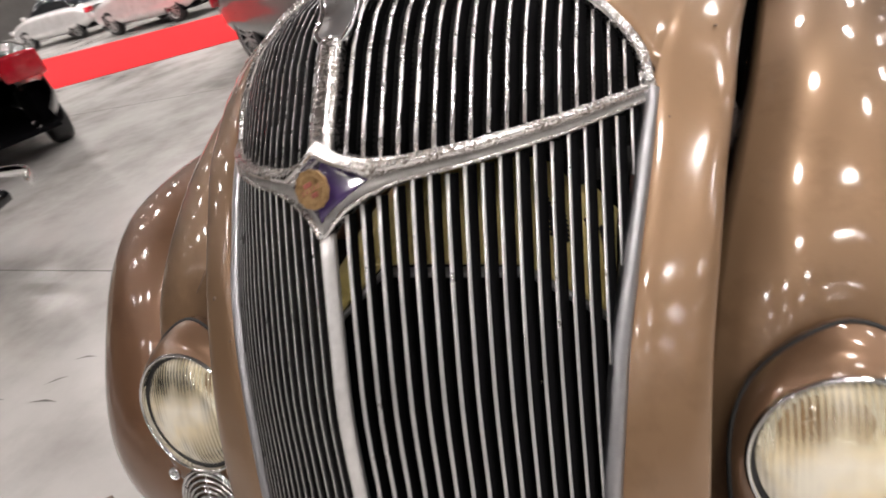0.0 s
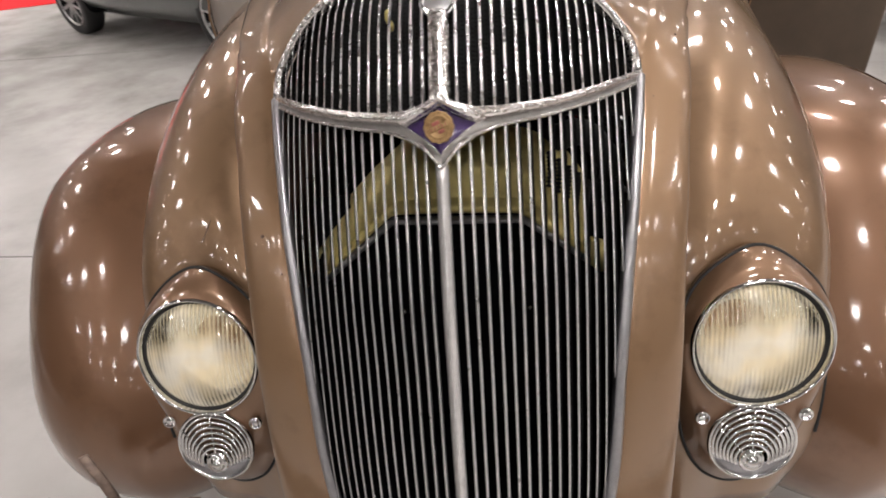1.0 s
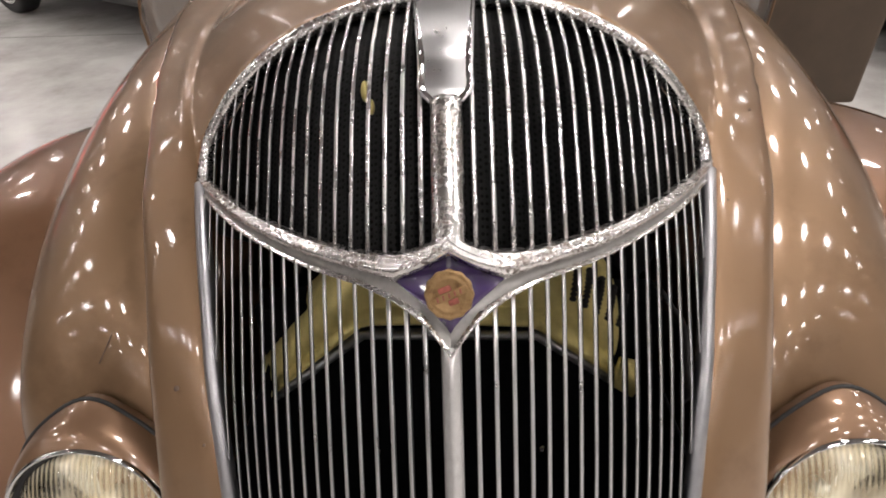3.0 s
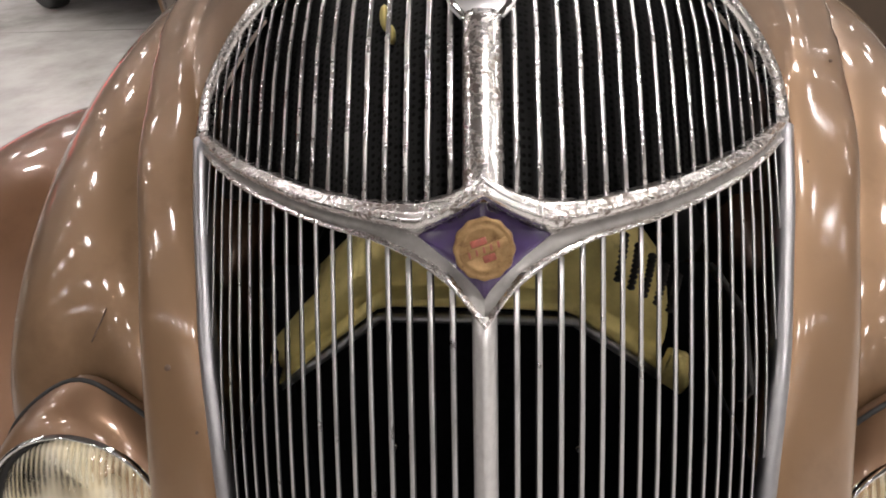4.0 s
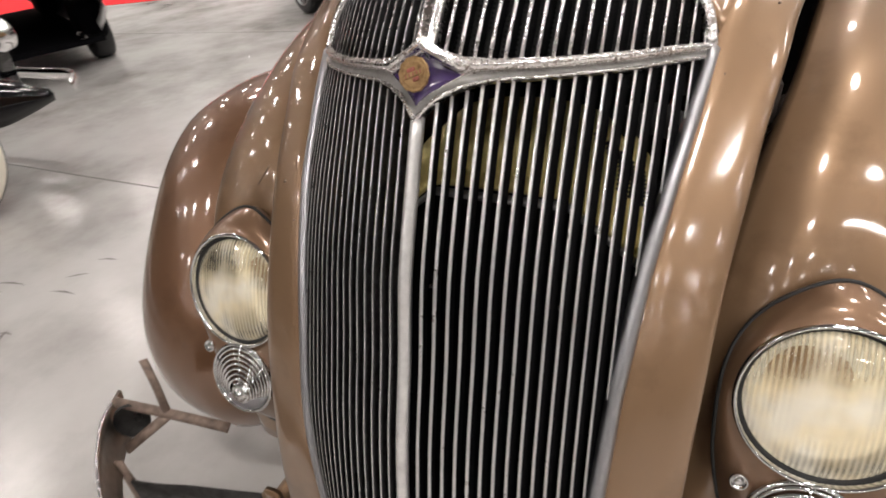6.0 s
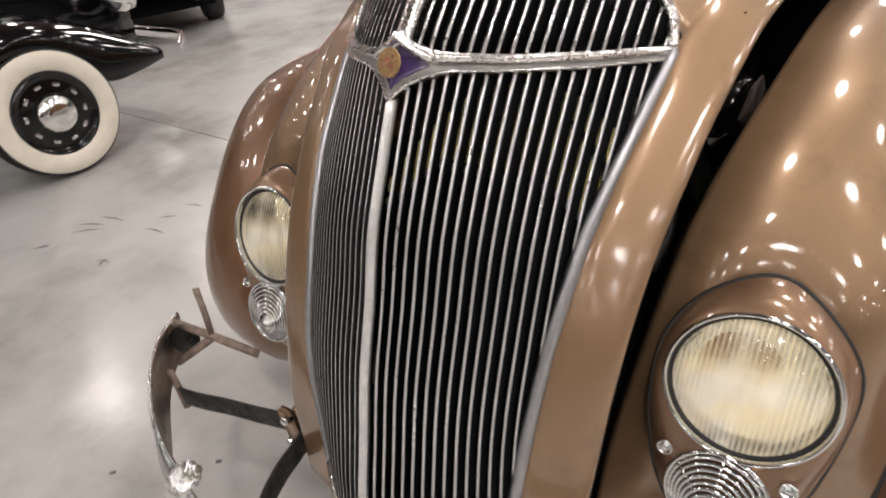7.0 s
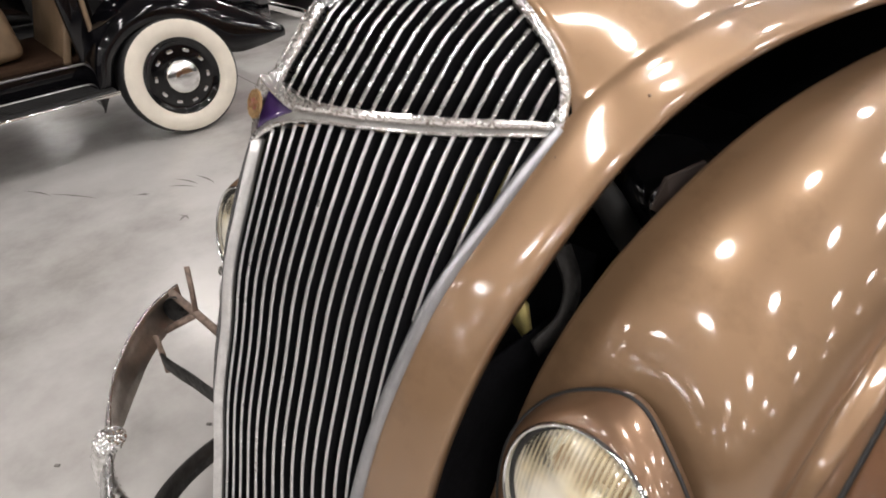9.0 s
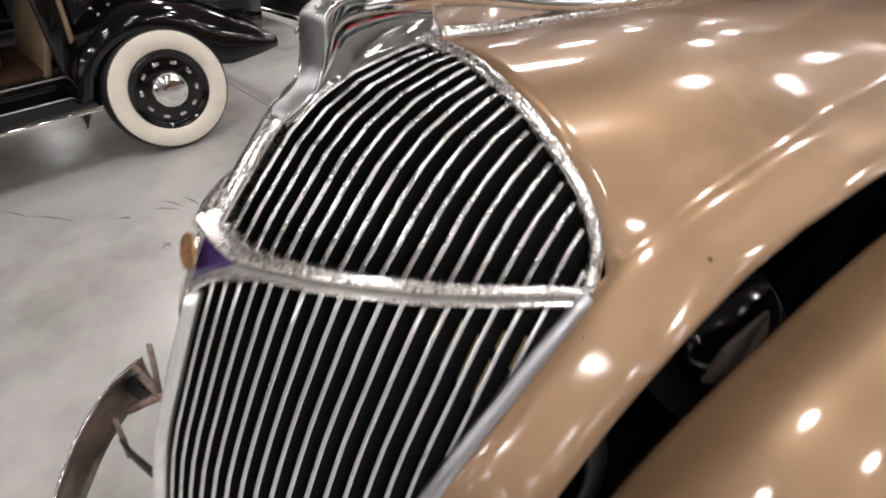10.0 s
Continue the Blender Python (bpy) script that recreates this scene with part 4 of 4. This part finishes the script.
part("bumper_arm", sweep(curve([(-.29, -.105, .39), (-.277, -.15, .395), (-.262, -.20, .405), (-.235, -.26, .415), (-.19, -.315, .425), (-.14, -.345, .43)], 26), FLAT, (0, 0, 1)), IRON, bumper, "dark flat spring arm")
for p, q, w in (((-.622, -.045, .59), (-.588, -.07, .485), .008), ((-.705, -.085, .497), (-.46, -.054, .478), .009), ((-.655, -.13, .435), (-.585, -.065, .487), .010), ((-.645, -.16, .44), (-.622, -.170, .345), .010)):
    part("end_bracket", sweep([p, [(a + b) / 2 + .001 for a, b in zip(p, q)], q], [(-w, -.004), (w, -.004), (w, .0), (w * .3, .004), (-w * .3, .004), (-w, 0)], (0, -.6, .8)), RUST, bumper, "rusty bare end bracket")
part("end_pad", lathe([(0, .012), (.016, .011), (.027, .008), (.031, .002), (.031, -.006)], 24, pose(-.672, -.088, .462, 0, 0, 48) @ pose(0, 0, 0, -90) @ Matrix.Scale(1.25, 4, (0, 1, 0))), IRON, bumper, "dark oval end pad")
part("pad_bolt", lathe([(0, .008), (.005, .007), (.007, .003), (.007, -.004)], 10, pose(-.665, -.080, .462, 0, 0, 48) @ pose(0, 0, 0, -90)), IRON, bumper)
part("frame_horn", sweep(curve([(-.29, .06, .43), (-.30, -.03, .42), (-.318, -.09, .405), (-.325, -.118, .395)], 14), [(-.03, -.008), (.03, -.008), (.034, .008), (-.034, .008)], (1, 0, .1)), TAN, bumper, "tan painted bumper mounting bracket")
part("bolt_plate", box(.034, .012, .100, pose(-.318, -.122, .405, 0, -6, 0), .012, 4), TAN, bumper, "tan oval plate held by two bolts")
for x, z in ((-.312, .438), (-.320, .372)):
    part("bolt", lathe([(0, .014), (.006, .013), (.009, .008), (.010, 0), (.010, -.006)], 14, pose(x, -.128, z, 80)), BRIGHT, bumper)
part("crank_loop", sweep(curve([(-.004, -.268, .492), (-.013, -.287, .474), (-.008, -.293, .452), (.009, -.288, .444), (.020, -.276, .450)], 24), ring_profile(.0048, .0048, 8), (1, 0, 0)), BRIGHT, grille, "small chrome loop at the grille foot")
part("loop_clamp", sweep(curve([(.004, -.268, .478), (.012, -.282, .458), (.022, -.283, .447), (.034, -.270, .446)], 18), ring_profile(.0065, .0040, 8), (0, 0, 1), scale=[1 + .25 * math.sin(k * 1.9) for k in range(18)]), CHROME, grille)

# fog lamp low beside the pod
fogm = pose(.338, -.075, .405) @ Matrix.Rotation(radians(62), 4, "X")
fog = part("fog_lamp", lathe([(.030, -.05), (.046, -.03), (.054, -.004), (.056, .006), (.052, .012), (.046, .009), (.044, .004)], 40, fogm), BRIGHT, car, "small round chrome-rimmed fog lamp")
part("fog_lens", lathe([(.0445, .004), (.03, .010), (.012, .013), (0, .0135)], 32, fogm), TAN, fog, "tan painted face")

# ---- cabin of the vintage car, with an open door ----
GLASSD = plain("dark_window_glass", (.02, .022, .025), .05, 0, .1, 5, 0)
TRIM = plain("olive_brown_door_card", (.075, .052, .034), .75, 0, .12, 9, .1)
CAB = [(1.14, .50, .72, 1.10, 1.135), (1.35, .60, .80, 1.12, 1.20), (1.55, .64, .83, 1.14, 1.50), (1.85, .64, .84, 1.14, 1.66), (2.5, .62, .84, 1.14, 1.69), (3.1, .55, .80, 1.12, 1.60), (3.6, .40, .66, 1.05, 1.30), (4.0, .2, .45, .9, .95)]
rows = []
for y, wt, w, zb, zt in CAB:
    rows.append(curve([(-w * .95, y, .30), (-w, y, .62), (-w * .98, y, zb), (-wt * .92, y, zb + (zt - zb) * .75), (-wt * .5, y, zt - .015), (0, y, zt), (wt * .5, y, zt - .015), (wt * .92, y, zb + (zt - zb) * .75), (w * .98, y, zb), (w, y, .62), (w * .95, y, .30)], 41))
part("cabin", sheet([curve(r, 41) for r in np.array([curve([rw[k] for rw in rows], 40) for k in range(41)]).transpose(1, 0, 2)]), TAN, car, "tan rounded cabin body", solid=.004)
part("cowl_gasket", sweep(curve([(-.50, 1.125, 1.108), (-.25, 1.128, 1.135), (0, 1.13, 1.142), (.25, 1.128, 1.135), (.50, 1.125, 1.108)], 30), ring_profile(.008, .006, 8), (0, 0, 1)), RUBBER, car)
for side in (1, -1):
    part("windscreen", sheet([[(side * .03, 1.37, 1.215), (side * .54, 1.40, 1.19)], [(side * .03, 1.53, 1.48), (side * .50, 1.54, 1.44)]]), GLASSD, car, "dark split windscreen pane", solid=.006)
door = part("open_door", box(.86, .05, 1.16, pose(1.27, 2.12, .90, 0, 0, -3), .02), TRIM, car, "open door showing its olive-brown inner panel")
part("door_pocket_seam", box(.80, .006, .008, pose(1.27, 2.092, .80, 0, 0, -3), .002), RUST, door)
part("door_upper_pad", box(.82, .012, .30, pose(1.27, 2.090, 1.02, 0, 0, -3), .005), plain("olive_upper_trim", (.095, .068, .032), .7, 0, .12, 12, .1), door)

# ======================================================================
# wheels and other cars of the show
# ======================================================================
TYRE = plain("tyre_rubber", (.014, .014, .015), .6, 0, .2, 30, .1)
WHITEWALL = plain("cream_whitewall", (.80, .74, .64), .55, 0, .06, 12, .05)
GLOSSBLACK = plain("gloss_black_paint", (.003, .003, .004), .07, 0, .2, 6, 0)
ALLOY = metal("alloy_rim", (.55, .55, .55), .25, .15, 20, .05)


RIMDARK = metal("dark_rim_barrel", (.10, .10, .10), .4, .2, 20, .05)


def wheel_parts(parent, at, r, w, face, whitewall=False, name="wheel"):
    """A wheel at a place; face: +1 looks to +x, -1 to -x of its parent."""
    m = pose(*at) @ Matrix.Rotation(radians(90 * face), 4, "Y")
    tyre = part(name, lathe([(r * .60, -w * .35), (r * .70, -w * .5), (r * .90, -w * .5), (r * .985, -w * .36), (r, -w * .15), (r, w * .15), (r * .985, w * .36), (r * .95, w * .47)] +
                            ([(r * .935, w * .49)] if whitewall else [(r * .90, w * .5), (r * .70, w * .5), (r * .66, w * .42)]), 48, m), TYRE, parent)
    if whitewall:
        part("whitewall", lathe([(r * .95, w * .46), (r * .93, w * .5), (r * .80, w * .54), (r * .68, w * .5), (r * .64, w * .40)], 56, m), WHITEWALL, tyre, "cream white sidewall band")
        part("disc", lathe([(r * .655, w * .42), (r * .60, w * .40), (r * .57, w * .30), (r * .50, w * .30), (r * .34, w * .42), (r * .27, w * .40), (0, w * .40)], 48, m), GLOSSBLACK, tyre, "gloss black steel disc")
        part("hub_cap", lathe([(r * .30, w * .40), (r * .295, w * .50), (r * .24, w * .64), (r * .14, w * .72), (0, w * .75)], 40, m), BRIGHT, tyre, "domed chrome hub cap")
        for k in range(10):
            a = 2 * math.pi * k / 10 + .2
            part("slot_trim", box(r * .10, r * .055, .010, m @ pose(r * .44 * math.cos(a), r * .44 * math.sin(a), w * .365, 0, 0, math.degrees(a) + 90), .003), BRIGHT, tyre)
    else:
        part("rim", lathe([(r * .69, w * .46), (r * .66, w * .48), (r * .62, w * .36), (r * .30, w * .20), (r * .15, w * .22), (0, w * .22)], 40, m), RIMDARK, tyre)
        for k in range(10):
            a = 2 * math.pi * k / 10
            part("spoke", box(r * .56, r * .085, .018, m @ pose(r * .35 * math.cos(a), r * .35 * math.sin(a), w * .40, 0, 0, math.degrees(a)), .005), ALLOY, tyre)
        part("rim_lip", lathe([(r * .69, w * .44), (r * .70, w * .50), (r * .66, w * .52), (r * .635, w * .44)], 40, m), ALLOY, tyre)
        part("hub_cap", lathe([(r * .13, w * .40), (r * .11, w * .46), (0, w * .47)], 20, m), ALLOY, tyre)
    return tyre



# the black vintage car with its door open
old = thing("black_vintage_car", "gloss black vintage car with whitewall tyres and an open door", "car", at=(-.030, -.026, 0))
SX = -3.15
wheel_parts(old, (SX, .84, .352), .352, .16, 1, True)
wheel_parts(old, (SX, -2.2, .352), .352, .16, 1, True)
# front fender: an arched shell over the wheel running down to a forward tip
arc = [(.36, .30), (.37, .46), (.44, .62), (.58, .75), (.76, .815), (.95, .80), (1.14, .735), (1.32, .65), (1.47, .57), (1.575, .50)]
low = [(.36, .26), (.45, .40), (.50, .52), (.62, .62), (.78, .665), (.94, .645), (1.06, .57), (1.17, .42), (1.40, .41), (1.56, .435)]
rows = []
for (y, z), (yl, zl) in zip(curve([(*p, 0) for p in arc], 40)[:, :2], curve([(*p, 0) for p in low], 40)[:, :2]):
    rows.append([(SX - .75, y, z + .06), (SX - .45, y, z + .05), (SX - .2, y, z + .03), (SX - .03, y, z), (SX + .06, (y * 2 + yl) / 3, (z * 2 + zl) / 3 + .01), (SX + .075, (y + yl * 2) / 3, (z + 2 * zl) / 3), (SX + .06, yl, zl), (SX + .03, yl, zl - .004)])
part("front_fender", sheet([curve(r, 24) for r in rows]), GLOSSBLACK, old, "gloss black sweeping front fender", solid=.004)
part("wheel_well", box(.12, .80, .50, pose(SX - .32, .80, .52), .02), BLACK, old)
board = part("running_board", box(.26, 2.5, .035, pose(SX + .0, -.80, .375), .010), RUBBER, old, "black ribbed running board")
for k in range(6):
    part("rib", box(.008, 2.46, .006, pose(SX - .09 + .034 * k, -.80, .396), .002), RUBBER, board)
part("board_moulding", sweep([(SX + .135, .46, .372), (SX + .137, -.6, .372), (SX + .135, -2.0, .372)], ring_profile(.010, .012, 8), (0, 0, 1)), BRIGHT, board, "bright running board moulding")
part("sill", box(.10, 2.5, .12, pose(SX - .16, -.80, .46), .012), GLOSSBLACK, old)
part("sill_strip", box(.012, 2.4, .012, pose(SX - .10, -.80, .515), .003), STEEL, old)
CARPETB = plain("dark_brown_carpet", (.045, .026, .017), .9, 0, .2, 80, .2)
LEATHER = plain("tan_upholstery", (.20, .135, .080), .55, 0, .15, 14, .2)
part("cabin_floor", box(.9, 1.6, .05, pose(SX - .66, -.36, .52), .01), CARPETB, old)
part("front_seat", box(.80, .50, .30, pose(SX - .70, -.10, .70, 4), .06, 4), LEATHER, old, "tan upholstered front seat")
part("kick_panel", box(.06, .10, .75, pose(SX - .13, .42, .84), .012), GLOSSBLACK, old)
part("door_edge_trim", sweep(curve([(SX - .085, .462, .40), (SX - .10, .478, .65), (SX - .13, .50, .95), (SX - .15, .51, 1.25)], 16), ring_profile(.014, .018, 8), (1, 0, 0)), LEATHER, old, "tan piping along the open door post")
part("toe_board", box(.85, .04, .6, pose(SX - .62, .40, .74, -20), .01), LEATHER, old)
rows = []
for y, w, zt in ((.40, .70, 1.22), (.8, .62, 1.16), (1.2, .52, 1.10), (1.6, .42, 1.05), (1.75, .36, .95)):
    rows.append(curve([(SX - .85 + w, y, .45), (SX - .85 + w, y, .8), (SX - .85 + w * .9, y, zt - .1), (SX - .85 + w * .4, y, zt), (SX - .85, y, zt + .02), (SX - .85 - w * .4, y, zt), (SX - .85 - w * .9, y, zt - .1), (SX - .85 - w, y, .8), (SX - .85 - w, y, .45)], 28))
part("hood", sheet(rows), GLOSSBLACK, old, solid=.004)
rows = []
for y, w, zt in ((.45, .70, 1.22), (.42, .72, 1.6), (-.3, .74, 1.72), (-1.6, .74, 1.70), (-2.6, .7, 1.5), (-2.9, .6, .9)):
    rows.append(curve([(SX - .85 - w, y, .45), (SX - .85 - w, y, 1.0), (SX - .85 - w * .85, y, zt - .08), (SX - .85, y, zt), (SX - .85 + w * .85, y, zt - .08)], 20))
part("body_shell", sheet(rows), GLOSSBLACK, old, solid=.004)
part("rear_quarter", box(.05, 1.5, .9, pose(SX - .14, -2.1, .9), .02), GLOSSBLACK, old)
part("bumper", sweep(curve([(SX + .02, 1.72, .47), (SX - .1, 1.84, .48), (SX - .5, 1.9, .48), (SX - 1.2, 1.9, .48), (SX - 1.6, 1.84, .48)], 30), [(-.004, -.035), (.004, -.035), (.007, 0), (.004, .035), (-.004, .035)], (0, 0, 1)), BRIGHT, old, "chrome front bumper")
part("bumper_bolt", box(.03, .035, .02, pose(SX + .03, 1.20, .415, 0, 0, 10), .006), BRIGHT, old)
part("head_lamp", lathe([(.0, .10), (.05, .095), (.085, .07), (.095, .0), (.08, -.05), (.04, -.10), (0, -.12)], 32, pose(SX - .30, 1.62, .78, -90)), BRIGHT, old, "round chrome head lamp")


def modern_car(name, label, col, m, length=4.5, width=1.8, height=1.45, deck=0.0, group=""):
    """A present-day car along +y, its rear at y = 0."""
    th = thing(name, label, "car", group)
    body_mat = paint(name + "_paint", col, .3 if max(col) > .05 else 0, .3, 1.0)
    L, W, H = length, width / 2, height
    prof = [(0, .46, .80 + deck, .90), (.06 * L, .34, .88 + deck, .97), (.18 * L, .28, .95 + deck * .7, 1.0), (.35 * L, .24, .98, 1.0), (.55 * L, .24, .98, 1.0), (.70 * L, .24, .97, 1.0), (.85 * L, .26, .88, .97), (.96 * L, .32, .74, .92), (L, .45, .66, .80)]
    rows = []
    for y, zl, zb, k in prof:
        w = W * k
        rows.append(curve([(-w * .88, y, zl), (-w, y, zl + .14), (-w, y, (zl + zb) / 2), (-w * .95, y, zb - .04), (-w * .80, y, zb), (0, y, zb + .02), (w * .80, y, zb), (w * .95, y, zb - .04), (w, y, (zl + zb) / 2), (w, y, zl + .14), (w * .88, y, zl)], 33))
    dense = np.array([curve([r[k] for r in rows], 34) for k in range(33)]).transpose(1, 0, 2)
    part("body", sheet(dense), body_mat, th, solid=.004)
    part("underside", box(width * .86, L * .9, .05, pose(0, L / 2, .27), .01), BLACK, th)
    rows = []
    for y, z, k in ((.12 * L, .95, .80), (.22 * L, H - .12, .68), (.36 * L, H, .64), (.55 * L, H - .03, .64), (.64 * L, H - .15, .68), (.76 * L, .96, .80)):
        w = W * k
        rows.append(curve([(-w * 1.12, y, .90), (-w * 1.05, y, .9 + (z - .9) * .6), (-w * .9, y, z - .02), (0, y, z + .01), (w * .9, y, z - .02), (w * 1.05, y, .9 + (z - .9) * .6), (w * 1.12, y, .90)], 21))
    part("greenhouse", sheet(np.array([curve([r[k] for r in rows], 24) for k in range(21)]).transpose(1, 0, 2)), GLASSD, th, "dark glazed upper body", solid=.004)
    part("roof", box(width * .58, L * .26, .03, pose(0, L * .45, H + .005), .012), body_mat, th)
    for s in (1, -1):
        for y in (.19 * L, .80 * L):
            wheel_parts(th, (s * (W - .10), y, .325), .325, .21, s)
            part("wheel_arch", box(.24, .76, .40, pose(s * (W - .13), y, .42), .10, 4), BLACK, th)
        part("side_strip", box(.012, L * .42, .022, pose(s * (W + .003), L * .5, .42), .005), STEEL if max(col) > .05 else BLACK, th)
        part("tail_light", box(.36, .12, .16 + deck * .4, pose(s * (W - .20), .03, .76 + deck * .6, 0, 0, s * -12), .03, 3), TAILRED, th, "red tail light")
        part("head_light", box(.36, .10, .14, pose(s * (W - .25), L - .06, .66, 0, 0, s * 15), .03, 3), LENSCLEAR, th)
        part("exhaust", lathe([(.03, 0), (.035, -.02), (.035, -.10)], 16, pose(s * (W - .35), -.01, .36, 90)), BRIGHT, th)
        part("mirror", box(.18, .09, .12, pose(s * (W + .10), L * .66, 1.0), .03, 3), body_mat, th)
    th.matrix_world = m
    return th


TAILRED = plain("red_tail_lens", (.45, .008, .02), .08, 0, .1, 30, 0, coat=1)
LENSCLEAR = plain("pale_lamp_lens", (.7, .7, .7), .06, .2, .1, 20, 0, coat=1)

# dark green-grey saloon beside the carpet: wheels at about (-4.4, 5.9) and (-2.4, 4.6)
d = Vector((2.05, -1.28, 0)).normalized()
ang = math.degrees(math.atan2(d.y, d.x)) - 90
modern_car("green_saloon", "dark grey-green car with alloy wheels on polished concrete", (.035, .045, .04),
           pose(-4.38, 5.83, 0, 0, 0, ang) @ pose(-.80, -.19 * 4.3 - .0, 0), 4.3, 1.8, 1.45)
modern_car("black_saloon", "black car with red tail lights on polished concrete", (.006, .006, .007), pose(-5.50, 2.84, 0, 0, 0, 63), 4.5, 1.85, 1.46, deck=.18)
for x, y, a in ((-12.6, 13.6, 80), (-19.0, 15.9, 84), (-7.0, 15.2, 80)):
    modern_car("white_saloon", "white car with alloy wheels behind the red carpet", (.70, .70, .70), pose(x, y, 0, 0, 0, a) @ pose(0, -2.2, 0), 4.5, 1.8, 1.42, group="white cars")
modern_car("dark_saloon", "dark car partly hidden behind the open door", (.008, .008, .009), pose(3.3, 4.2, 0, 0, 0, -70) @ pose(.8, -.9, 0), 4.4, 1.8, 1.42)
